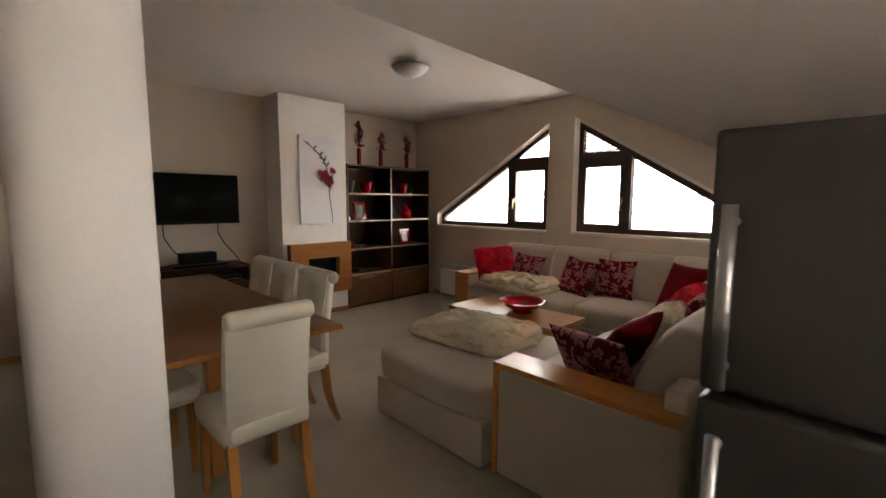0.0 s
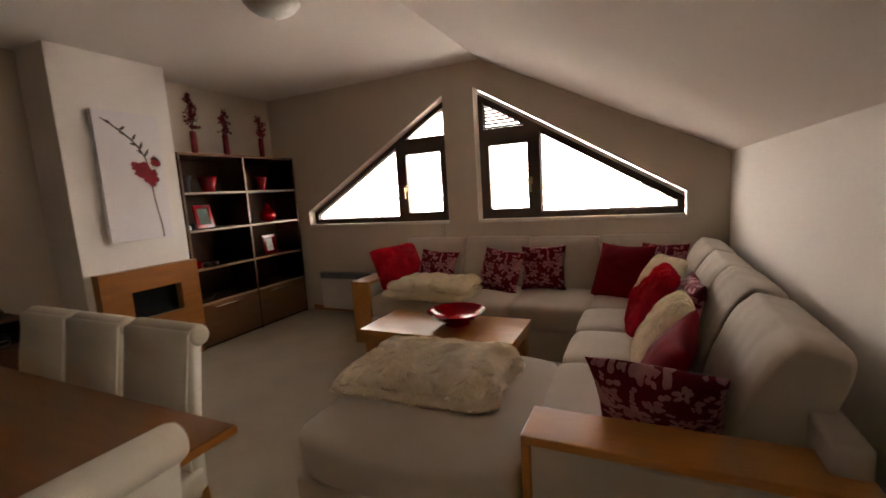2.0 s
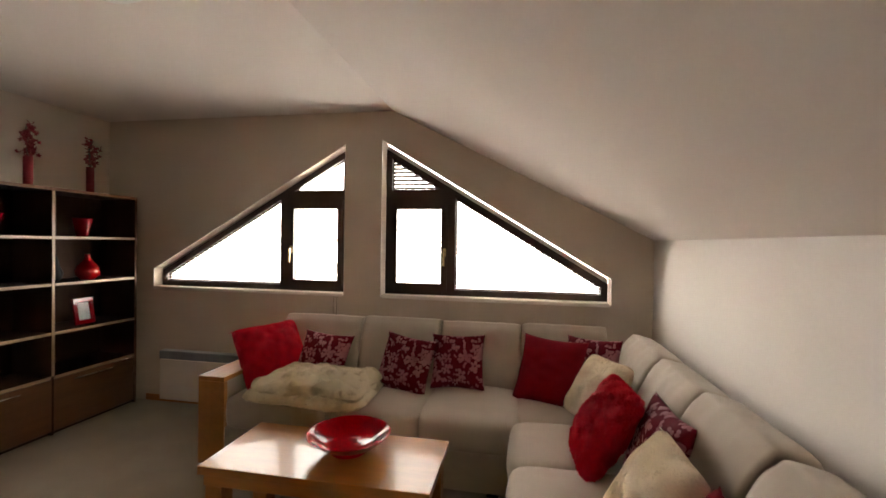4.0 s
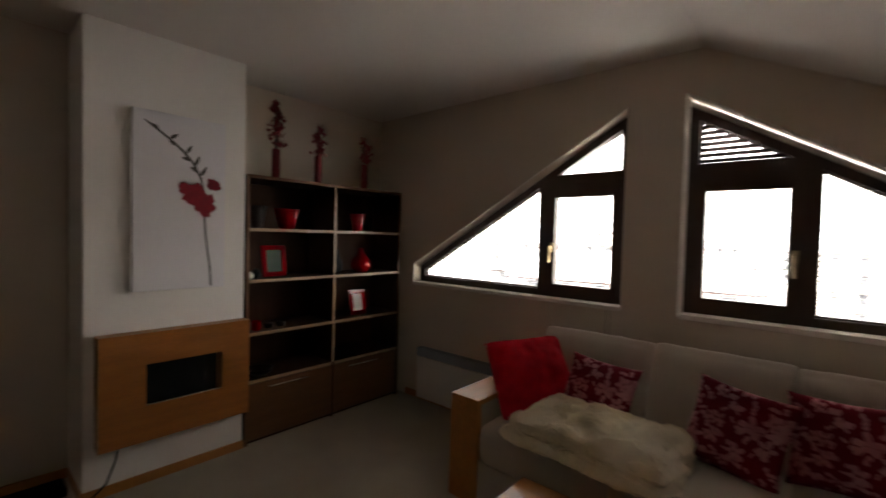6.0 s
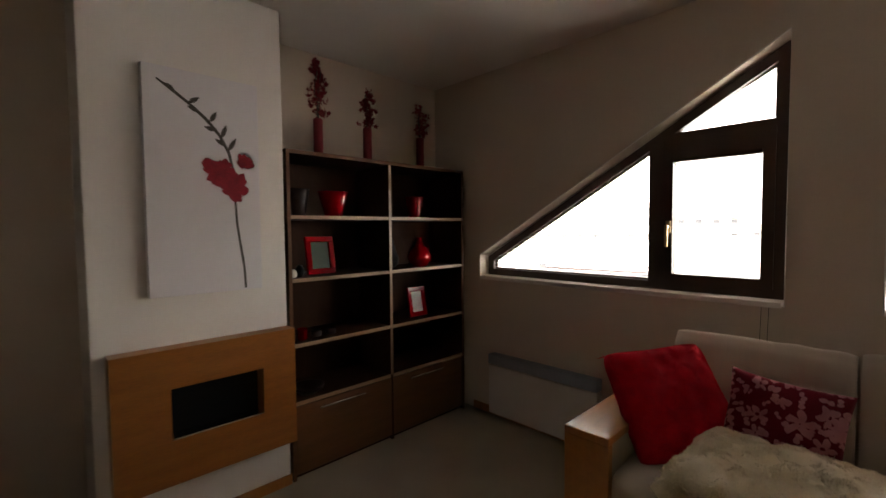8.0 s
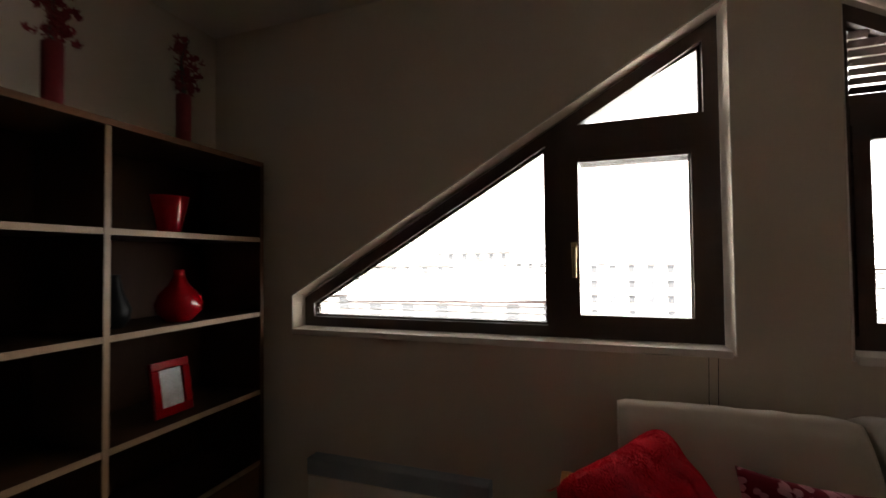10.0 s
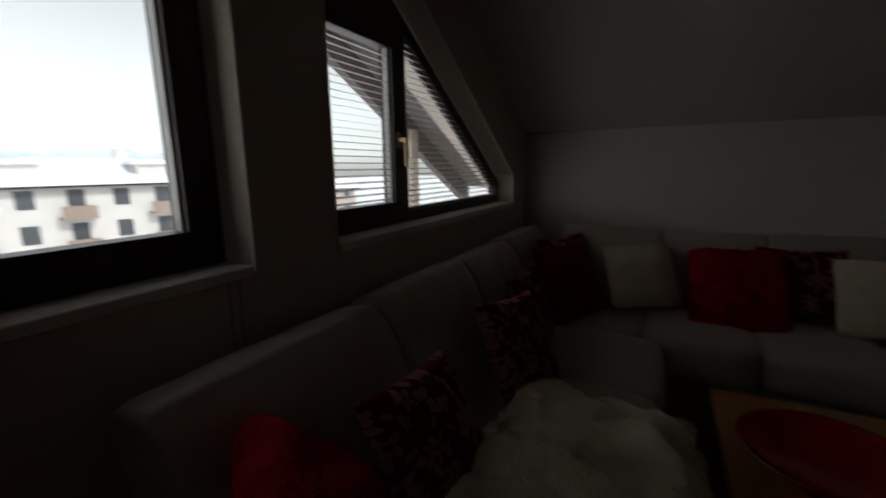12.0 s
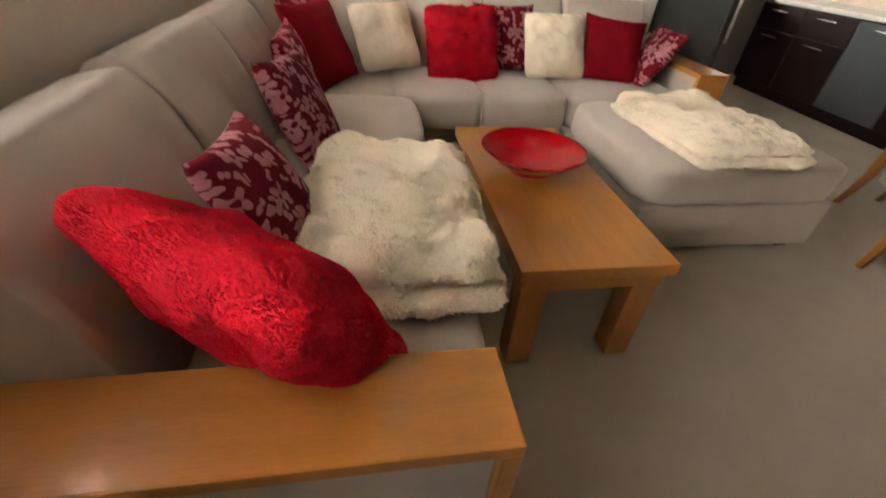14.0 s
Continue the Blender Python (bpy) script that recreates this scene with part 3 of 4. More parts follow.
def tilted(centre, across, up):
    """A pose from the ways that the pillow's width and height point."""
    x = Vector(across).normalized()
    z = x.cross(Vector(up)).normalized()
    m = Matrix((x, z.cross(x), z)).transposed().to_4x4()
    m.translation = centre
    return m



def pillow(kind, at, facing, lean, spin=0.0, size=0.44, thick=0.15):
    """A pillow standing on its edge at at, its face turned to facing (degrees), leaning back by lean, spun in its own plane."""
    PILLOWS[0] += 1
    k = PILLOWS[0]
    name, material, label, cover = {
        "flower": ("patterned_pillow", FLOWER, "burgundy square pillow with pale pink flowers, leaning on the sofa", "flower"),
        "red": ("red_fur_pillow", REDFUR, "bright red long-haired fur pillow on the beige sofa", "fur"),
        "satin": ("dark_red_pillow", REDSATIN, "plain dark red soft pillow leaning on the sofa", "satin"),
        "cream": ("cream_fur_pillow", CREAMFUR, "cream fluffy fur pillow leaning on the sofa back", "fur")}[kind]
    ob = part(name, pillow_mesh(size, thick, 34, k * 3.7, 0.0, 0.036 if cover == "fur" and thick > 0.2 else 0.018 if cover == "fur" else 0.0), material, None, "", True)
    tagged(ob, label, "pillow", "sofa pillows")
    r = math.radians(spin)
    high = size / 2 * (abs(math.cos(r)) + abs(math.sin(r))) * (0.985 if abs(spin) > 8 else 0.93)
    m = pose(*at, 0, 0, facing) @ pose(0, 0, 0, -lean, 0, 0) @ pose(0, 0, high, 90, 0, 0) @ pose(0, 0, 0, 0, 0, spin)
    ob.matrix_world = m
    if cover == "fur":
        fur(ob, material, 110000 if thick > 0.2 else 36000, 0.046 if thick > 0.2 else 0.018, 0.0009 if thick > 0.2 else 0.0018, k, (0, -0.25, 0))
    return ob


def folded_throw(name, label, material, sx, sy, at, rz, seed=2.0, loft=1.0):
    """A thick fur blanket folded in two, with rounded folds and soft humps."""
    t = thing(name, label, "blanket", "fur throws", at, rz)
    z = 0.0
    for i, th in enumerate((0.078 * loft, 0.092 * loft)):
        n = 44
        bm = B()
        grid = {}
        for s in (0, 1):
            for a in range(n + 1):
                for b in range(n + 1):
                    u, v = 2 * a / n - 1, 2 * b / n - 1
                    r = (abs(u) ** 9 + abs(v) ** 9) ** (1 / 9)
                    m = max(abs(u), abs(v), 1e-6)
                    u2, v2 = u * m / max(r, 1e-6), v * m / max(r, 1e-6)
                    e = max(0.0, 1 - m ** 8) ** 0.5
                    w = 1 + 0.09 * noise.noise(Vector((u * 1.3 + seed + 3 * i, v * 1.3, i))) + 0.045 * noise.noise(Vector((u * 4.5 + seed, v * 4.5, 2.0 + i)))
                    x = u2 * sx / 2 * w * (1 - 0.05 * i) + 0.012 * i
                    y = v2 * sy / 2 * w * (1 - 0.06 * i) + 0.015 * i
                    hump = 0.034 * loft * noise.noise(Vector((x * 4.0 + seed, y * 4.0, 1.0))) + 0.024 * noise.noise(Vector((x * 11 + seed, y * 10, 4.0)))
                    fine = 0.009 * noise.noise(Vector((x * 26, y * 24, seed + s)))
                    up = z + th * (0.5 + (0.5 if s else -0.5) * e) + (hump * (0.25 + 0.75 * i) * (s or i) + fine) * e
                    up -= 0.018 * i * m ** 3
                    grid[s, a, b] = bm.verts.new((x, y, max(0.003, up)))
            for a in range(n):
                for b in range(n):
                    bm.faces.new((grid[s, a, b], grid[s, a + 1, b], grid[s, a + 1, b + 1], grid[s, a, b + 1]))
        bmesh.ops.remove_doubles(bm, verts=bm.verts[:], dist=0.0006)
        layer = part("fold", bm, material, t, "", True)
        fur(layer, material, 42000 if i else 22000, 0.015, 0.0024, 40 + i + int(seed), (0.22, -0.22, 0), flat=True, stand=0.32)
        z += th * 0.88
    return t


# ---- the sofa ----
sofa = thing("corner_sofa", "large beige woven corner sofa with chaise and oak-topped arms", "sofa")
SEAT, BASE = 0.49, 0.29


def base_block(x0, y0, x1, y1, top=BASE):
    part("base", box(B(), x0, y0, 0.045, x1, y1, top, 0.018, 3), SOFA, sofa, "", True)


base_block(-3.29, 3.90, -1.33, 4.79)
base_block(-1.33, 2.93, -0.47, 4.79)
base_block(-2.285, 1.88, -1.38, 2.93)
base_block(-1.38, 2.12, -0.47, 2.93)
for x, y in ((-3.1, 3.98), (-1.5, 3.98), (-2.20, 1.97), (-2.20, 2.84), (-0.6, 2.05), (-0.6, 4.7), (-3.1, 4.7)):
    part("foot", box(B(), x - 0.035, y - 0.035, 0, x + 0.035, y + 0.035, 0.05, 0.004, 1), ESPRESSO, sofa)


def seat(x0, y0, x1, y1, z0=BASE - 0.005, z1=SEAT, seed=0.0, puff=0.16):
    bm = soft(B(), x1 - x0 + 0.006, y1 - y0 + 0.006, z1 - z0, ((x0 + x1) / 2, (y0 + y1) / 2, (z0 + z1) / 2), 9, puff, 12, 0.006, seed)
    part("seat_cushion", bm, SOFA, sofa, "", True)


seat(-3.285, 3.87, -2.58, 4.60, seed=1)
seat(-2.58, 3.87, -1.96, 4.60, seed=2)
seat(-1.96, 3.87, -1.36, 4.60, seed=3)
seat(-1.36, 3.96, -0.66, 4.60, seed=4, puff=0.08)
seat(-1.385, 3.45, -0.66, 3.97, seed=5)
seat(-1.385, 2.93, -0.66, 3.45, seed=6)
seat(-2.295, 1.87, -1.375, 2.93, seed=7, puff=0.10)
seat(-1.40, 2.12, -0.66, 2.93, seed=8, puff=0.08)


def back(cx, cy, width, facing, top=0.93, seed=0.0, lean=13, boxy=4.2):
    """A leaning back cushion with a rolled top; facing is the way that the sitter looks."""
    bm = B()
    bmesh.ops.create_cube(bm, size=2.0)
    bmesh.ops.subdivide_edges(bm, edges=bm.edges[:], cuts=19, use_grid_fill=True)
    for v in bm.verts:
        x, y, z = v.co
        m = max(abs(y), abs(z))
        f = m / max((abs(y) ** boxy + abs(z) ** boxy) ** (1 / boxy), 1e-6)
        end = 1 - 0.035 * abs(x) ** 14
        thick = 0.082 + 0.020 * (1 - z * z) + 0.012 * (1 - x ** 4)
        k = (z + 1) / 2
        crease = noise.noise(Vector((x * 5 + seed, z * 3, seed))) * 0.005 + noise.noise(Vector((x * 14 + seed, z * 1.5, y * 2))) * 0.002 * k
        v.co = (x * (width / 2 - 0.006), y * f * end * thick - 0.05 * k * k + crease, z * f * end * 0.28 + crease)
    ob = part("back_cushion", bm, SOFA, sofa, "", True)
    ob.matrix_basis = pose(cx, cy, top - 0.275, 0, 0, facing) @ pose(0, 0, 0, lean, 0, 0)
    return ob


for i, (a, b) in enumerate(((-3.285, -2.60), (-2.60, -1.96), (-1.96, -1.34), (-1.34, -0.72))):
    back((a + b) / 2, 4.635, b - a, 180, 0.935 + 0.008 * (i % 2), i + 0.5, 13, 7.0)
for i, (a, b) in enumerate(((3.90, 4.52), (3.35, 3.90), (2.79, 3.35), (2.17, 2.79))):
    back(-0.635, (a + b) / 2, b - a, 90, 0.94 - 0.008 * (i % 2), i + 7.5, 14, 6.5)
part("back_frame", box(B(), -3.25, 4.70, 0.2, -0.47, 4.79, 0.66, 0.02, 3), SOFA, sofa, "", True)
part("back_frame", box(B(), -0.56, 2.0, 0.2, -0.47, 4.70, 0.72, 0.02, 3), SOFA, sofa, "", True)

# the two arms: upholstered side with an oak cap that turns down at the front
arm = part("armrest", box(B(), -3.465, 3.93, 0.045, -3.295, 4.78, 0.590, 0.012, 2), SOFA, sofa)
cap = B()
box(cap, -3.48, 3.895, 0.590, -3.285, 4.78, 0.622, 0.005, 2)
box(cap, -3.48, 3.895, 0.03, -3.285, 3.93, 0.590, 0.005, 2)
part("arm_cap", cap, OAK_Y, arm, "orange-brown oak cap")
arm = part("armrest", box(B(), -1.312, 1.925, 0.045, -0.47, 2.115, 0.605, 0.012, 2), SOFA, sofa)
cap = B()
box(cap, -1.342, 1.92, 0.605, -0.47, 2.12, 0.635, 0.005, 2)
box(cap, -1.342, 1.92, 0.03, -1.312, 2.12, 0.605, 0.005, 2)
part("arm_cap", cap, OAK, arm, "orange-brown oak cap")

# pillows on the window side, then round the corner to the chaise


def placed(kind, centre, across, up, size=0.42, thick=0.15):
    pillow(kind, (0, 0, 0), 0, 0, 0, size, thick).matrix_world = tilted(centre, across, up)


placed("red", (-3.19, 4.31, 0.685), (0.26, 0.36, 0.03), (-0.16, 0.16, 0.31), 0.52, 0.21)
placed("flower", (-2.81, 4.37, 0.66), (0.37, 0.0, -0.03), (-0.05, 0.17, 0.32), 0.40)
placed("flower", (-2.16, 4.35, 0.665), (0.37, -0.07, -0.04), (0.08, 0.15, 0.34), 0.41)
placed("flower", (-1.79, 4.41, 0.69), (0.38, 0.0, 0.01), (0.0, 0.10, 0.35), 0.39, 0.13)
placed("satin", (-1.15, 4.36, 0.68), (0.37, -0.19, 0.0), (0.09, 0.14, 0.35), 0.47, 0.16)
placed("flower", (-0.87, 4.43, 0.71), (0.30, -0.20, 0.02), (0.08, 0.12, 0.35), 0.40, 0.13)
placed("cream", (-0.90, 4.00, 0.69), (0.16, -0.36, 0.01), (0.20, 0.08, 0.33), 0.42, 0.17)
placed("red", (-0.95, 3.53, 0.675), (0.01, -0.40, 0.01), (0.19, 0.03, 0.32), 0.47, 0.18)
placed("flower", (-0.80, 3.23, 0.69), (0.02, -0.40, 0.0), (0.13, 0.0, 0.36), 0.41, 0.13)
placed("cream", (-0.91, 2.91, 0.675), (0.0, -0.40, 0.0), (0.20, -0.02, 0.32), 0.43, 0.18)
placed("satin", (-0.92, 2.51, 0.665), (-0.06, -0.36, -0.03), (0.17, -0.05, 0.32), 0.42)
placed("flower", (-0.95, 2.235, 0.64), (-0.40, 0.06, 0.0), (0.05, -0.17, 0.27), 0.42, 0.14)

folded_throw("fur_throw", "pale fur blanket folded on the window side of the sofa", THROWFUR, 0.80, 0.54, (-2.70, 4.05, SEAT + 0.004), -4, 2.0, 1.0)
folded_throw("fur_throw", "cream fur blanket folded in layers on the chaise", CREAMFUR, 0.82, 0.62, (-1.95, 2.49, SEAT + 0.004), 4, 5.0, 0.74)

# ---- coffee table ----
ct = thing("coffee_table", "low orange-brown oak coffee table with thick square legs", "table")
part("tabletop", box(B(), -2.875, 3.165, 0.405, -1.728, 3.688, 0.447, 0.004, 2), OAK, ct)
part("apron", box(B(), -2.855, 3.185, 0.345, -1.748, 3.668, 0.398, 0.002, 1), OAK, ct)
part("shadow_gap", box(B(), -2.84, 3.2, 0.396, -1.76, 3.655, 0.407), ESPRESSO, ct)
for x in (-2.852, -1.842):
    for y in (3.19, 3.573):
        part("leg", box(B(), x, y, 0, x + 0.09, y + 0.09, 0.35, 0.004, 1), OAK_Z, ct)
bm = lathe(B(), [(0.085, 0.0), (0.092, 0.004), (0.075, 0.018), (0.10, 0.028), (0.155, 0.052), (0.195, 0.086), (0.212, 0.100), (0.216, 0.103), (0.208, 0.102), (0.188, 0.084), (0.14, 0.052), (0.08, 0.034), (0.01, 0.030)], 64)
bowl = part("fruit_bowl", bm, BOWLRED, None, "", True)
bowl.location = (-2.22, 3.455, 0.448)
tagged(bowl, "wide glossy red bowl on the coffee table", "bowl")

# ---- dining table and chairs ----
dt = thing("dining_table", "long brown wooden dining table with a lighter edge", "table")
part("tabletop", box(B(), -4.42, 0.60, 0.720, -2.11, 1.525, 0.745, 0.004, 2), OAK, dt, "orange oak edge")
part("veneer", box(B(), -4.415, 0.605, 0.744, -2.115, 1.52, 0.748, 0.001, 1), TABLE, dt, "dark reddish-brown top")
part("apron", box(B(), -4.2, 0.74, 0.63, -2.36, 1.40, 0.722, 0.002, 1), OAK, dt)
for x in (-4.2, -2.42):
    for y in (0.88, 1.34):
        part("leg", box(B(), x, y, 0, x + 0.07, y + 0.07, 0.71, 0.005, 1), OAK_Z, dt)


def dining_chair():
    """A chair that looks along +y, its back upholstered, with a roll at the top."""
    c = thing("dining_chair", "cream leather dining chair with rolled back and oak legs", "chair", "chairs round the dining table")
    bm = soft(B(), 0.40, 0.44, 0.095, (0, 0.0, 0.445), 10, 0.18, 10, 0.002)
    part("seat", bm, LEATHER, c, "", True)
    part("seat_frame", box(B(), -0.19, -0.19, 0.385, 0.19, 0.19, 0.425, 0.006, 1), LEATHER, c)
    bm = B()
    outline = [(-0.165, 0.40), (-0.160, 0.52), (-0.175, 0.72), (-0.205, 0.90), (-0.215, 0.975), (-0.25, 0.985), (-0.268, 0.93), (-0.25, 0.80), (-0.222, 0.60), (-0.218, 0.40)]
    prism(bm, outline, "x", -0.18, 0.18)
    bmesh.ops.bevel(bm, geom=[e for e in bm.edges if e.calc_face_angle(0) > 0.7], offset=0.012, segments=3, affect="EDGES", profile=0.6)
    part("backrest", bm, LEATHER, c, "", True)
    roll = lathe(B(), [(0.022, -0.187), (0.036, -0.182), (0.041, -0.17), (0.042, 0.0), (0.041, 0.17), (0.036, 0.182), (0.022, 0.187)], 24)
    ob = part("top_roll", roll, LEATHER, c, "", True)
    ob.matrix_basis = pose(0, -0.265, 0.955, 0, 90, 0)
    for x in (-0.178, 0.178):
        pts = [(x, -0.168, 0.42), (x, -0.166, 0.55), (x, -0.182, 0.74), (x, -0.212, 0.91), (x, -0.222, 0.97)]
        part("piping", tube(B(), pts, 0.006, 6), PIPING, c, "", True)
    for x in (-0.172, 0.172):
        bm = B()
        lo = [bm.verts.new((x + a * 0.0133, 0.175 + b * 0.0133, 0)) for a, b in ((-1, -1), (1, -1), (1, 1), (-1, 1))]
        hi = [bm.verts.new((x * 0.97 + a * 0.019, 0.17 + b * 0.019, 0.40)) for a, b in ((-1, -1), (1, -1), (1, 1), (-1, 1))]
        bm.faces.new(lo[::-1]), bm.faces.new(hi)
        for i in range(4):
            bm.faces.new((lo[i], lo[(i + 1) % 4], hi[(i + 1) % 4], hi[i]))
        part("leg", bm, OAK_Z, c)
        bm = B()
        prev = None
        for z, y, w in ((0.0, -0.285, 0.014), (0.10, -0.245, 0.017), (0.22, -0.212, 0.020), (0.41, -0.192, 0.021)):
            cur = [bm.verts.new((x * 0.96 + a * w, y + b * w, z)) for a, b in ((-1, -1), (1, -1), (1, 1), (-1, 1))]
            if prev:
                for i in range(4):
                    bm.faces.new((prev[i], prev[(i + 1) % 4], cur[(i + 1) % 4], cur[i]))
            else:
                bm.faces.new(cur[::-1])
            prev = cur
        bm.faces.new(prev)
        part("leg", bm, OAK_Z, c)
    return c


chair = dining_chair()
chair.matrix_world = pose(-2.09, 1.0, 0, 0, 0, 90)
for x, y, rz in ((-2.60, 1.39, 180), (-3.005, 1.385, 180), (-3.41, 1.39, 180), (-2.66, 0.66, 2), (-3.35, 0.66, 0), (-4.52, 1.0, -90)):
    copy_thing(chair, pose(x, y, 0, 0, 0, rz))

# ---- television wall ----
tv = thing("television", "flat black television on a wall bracket", "television")
part("casing", box(B(), -5.165, 1.245, 1.185, -5.115, 2.063, 1.715, 0.008, 2), BLACK, tv)
part("screen", box(B(), -5.116, 1.265, 1.215, -5.110, 2.043, 1.698), SCREEN, tv)
part("wall_bracket", box(B(), -5.30, 1.50, 1.35, -5.165, 1.80, 1.60, 0.004, 1), BLACK, tv)
cons = thing("media_console", "low walnut media console with an open shelf under the television", "cabinet")
part("top", box(B(), -5.285, 0.95, 0.715, -4.86, 2.06, 0.745, 0.003, 1), CASE, cons)
for y in (0.95, 1.49, 2.035):
    part("side_panel", box(B(), -5.285, y, 0.02, -4.865, y + 0.025, 0.715, 0.002, 1), CASE, cons)
part("shelf", box(B(), -5.285, 0.975, 0.535, -4.87, 2.035, 0.56), CASE, cons)
part("back_panel", box(B(), -5.285, 0.975, 0.05, -5.275, 2.035, 0.715), CASE, cons)
for y in (0.978, 1.517):
    dr = part("drawer_front", box(B(), -4.882, y, 0.06, -4.862, y + 0.512, 0.53, 0.003, 1), CASE, cons)
amp = thing("video_recorder", "flat black video player on the open console shelf", "player")
part("casing", box(B(), -5.20, 1.54, 0.561, -4.885, 1.98, 0.635, 0.004, 1), BLACK, amp)
part("trim_strip", box(B(), -4.886, 1.56, 0.592, -4.882, 1.96, 0.597), CHROME, amp)
spk = thing("black_speaker", "black loudspeaker box on the media console", "speaker")
part("casing", box(B(), -5.10, 1.42, 0.775, -4.96, 1.76, 0.895, 0.012, 2), BLACK, spk)
part("base_plate", box(B(), -5.15, 1.34, 0.746, -4.92, 1.86, 0.776, 0.006, 1), BLACK, spk)
for k, pts in enumerate(([(-5.2, 1.33, 1.20), (-5.24, 1.34, 1.05), (-5.24, 1.42, 0.90), (-5.2, 1.52, 0.80), (-5.18, 1.54, 0.76)],
                         [(-5.2, 1.86, 1.20), (-5.25, 1.87, 1.08), (-5.26, 1.93, 0.96), (-5.25, 2.03, 0.83), (-5.2, 2.075, 0.74), (-5.1, 2.08, 0.5), (-5.1, 2.085, 0.2), (-5.12, 2.12, 0.015), (-5.1, 2.3, 0.012)],
                         [(-4.87, 2.62, 0.29), (-4.86, 2.60, 0.2), (-4.86, 2.56, 0.09), (-4.87, 2.48, 0.012), (-4.95, 2.40, 0.012)])):
    pts = [Vector(a).lerp(Vector(b), s / 4) for a, b in zip(pts, pts[1:]) for s in range(4)] + [Vector(pts[-1])]
    c = part("power_cable", tube(B(), pts, 0.006, 6), BLACK, None, "", True)
    tagged(c, "thin black power cable running down the wall", "cable", "cables")
box_ob = part("socket_strip", box(B(), -5.2, 2.10, 0.0, -5.05, 2.42, 0.05, 0.008, 2), BLACK)
tagged(box_ob, "black socket strip lying on the floor by the wall", "socket strip")
bm = B()
pts = [(0.11 * math.cos(a * 0.35) * (1 + 0.1 * math.sin(a)), 0.09 * math.sin(a * 0.35), 0.02 + 0.02 * math.sin(a * 0.9) + 0.0012 * a) for a in range(70)]
tube(bm, pts, 0.006, 6)
coil = part("cable_coil", bm, HEATER, None, "", True)
coil.location = (-4.78, 2.18, 0.005)
tagged(coil, "loose coil of white cable on the carpet", "cable")

# ---- chimney breast: picture and fire panel ----
pic = thing("canvas_picture", "tall pale canvas picture of a red orchid stem", "picture")
part("canvas", box(B(), -4.90, 2.675, 1.155, -4.855, 3.18, 2.21, 0.004, 2), CANVAS, pic)


def strip(bm, pts, widths, x):
    """A flat tapering band through (y, z) points on the canvas."""
    prev = None
    for i, (p, w) in enumerate(zip(pts, widths)):
        a, b = Vector(pts[max(0, i - 1)]), Vector(pts[min(len(pts) - 1, i + 1)])
        d = (b - a).normalized()
        n = Vector((-d.y, d.x)) * w
        cur = [bm.verts.new((x, p[0] + n.x, p[1] + n.y)), bm.verts.new((x, p[0] - n.x, p[1] - n.y))]
        if prev:
            bm.faces.new((prev[0], prev[1], cur[1], cur[0]))
        prev = cur


bm = B()
strip(bm, [(2.73, 2.15), (2.79, 2.11), (2.86, 2.06), (2.93, 2.00), (2.99, 1.93), (3.03, 1.85), (3.05, 1.76), (3.055, 1.62), (3.06, 1.5), (3.075, 1.38), (3.09, 1.27), (3.095, 1.165)], [0.004, 0.007, 0.007, 0.008, 0.008, 0.007, 0.006, 0.006, 0.006, 0.006, 0.006, 0.006], -4.8535)
for y, z, a, s in ((2.80, 2.11, 150, 0.05), (2.86, 2.065, 35, 0.055), (2.90, 2.03, 160, 0.05), (2.95, 1.99, 60, 0.06), (2.97, 1.95, 165, 0.05), (3.00, 1.92, 70, 0.07), (3.03, 1.86, 60, 0.075), (3.02, 1.88, 150, 0.06)):
    d = Vector((math.cos(math.radians(a)), math.sin(math.radians(a))))
    strip(bm, [(y + d.x * s * k, z + d.y * s * k) for k in (0, 0.3, 0.6, 1.0)], [0.003, 0.011, 0.010, 0.001], -4.853)
part("painted_stem", bm, STEM, pic)
bm = B()
rng = random.Random(4)
for i, (cy, cz, r) in enumerate(((2.95, 1.77, 0.042), (2.985, 1.745, 0.048), (2.96, 1.72, 0.034), (3.01, 1.70, 0.044), (3.045, 1.675, 0.046), (3.075, 1.71, 0.040), (3.03, 1.735, 0.046), (3.09, 1.67, 0.028), (3.06, 1.635, 0.030), (3.10, 1.815, 0.034), (3.125, 1.80, 0.026), (3.01, 1.785, 0.030))):
    pts = []
    for t in range(18):
        q = r * (0.8 + 0.45 * rng.random())
        pts.append(bm.verts.new((-4.8525 + 0.00025 * i, cy + q * math.cos(t * math.pi / 9), cz + q * math.sin(t * math.pi / 9))))
    bm.faces.new(pts)
part("painted_flower", bm, PETAL, pic)

fire = thing("fire_panel", "oak fireplace panel with a black recess, fixed to the chimney", "fireplace")
FX0, FX1 = -4.90, -4.81
bm = B()
OUTER, HOLE = [(2.512, 0.285), (3.331, 0.285), (3.331, 0.92), (2.512, 0.92)], [(2.735, 0.495), (3.155, 0.495), (3.155, 0.735), (2.735, 0.735)]
for i in range(4):
    j = (i + 1) % 4
    prism(bm, [OUTER[i], OUTER[j], HOLE[j], HOLE[i]], "x", FX0, FX1)
bmesh.ops.remove_doubles(bm, verts=bm.verts[:], dist=0.0005)
part("surround", bm, PANELOAK, fire)
part("firebox", box(B(), FX0 + 0.001, 2.735, 0.495, FX0 + 0.006, 3.155, 0.735), BLACK, fire, "black firebox")
bm = B()
box(bm, FX0 + 0.01, 2.74, 0.495, FX1 + 0.004, 3.15, 0.503, 0.002, 1)
part("glass_ledge", bm, CHROME, fire)

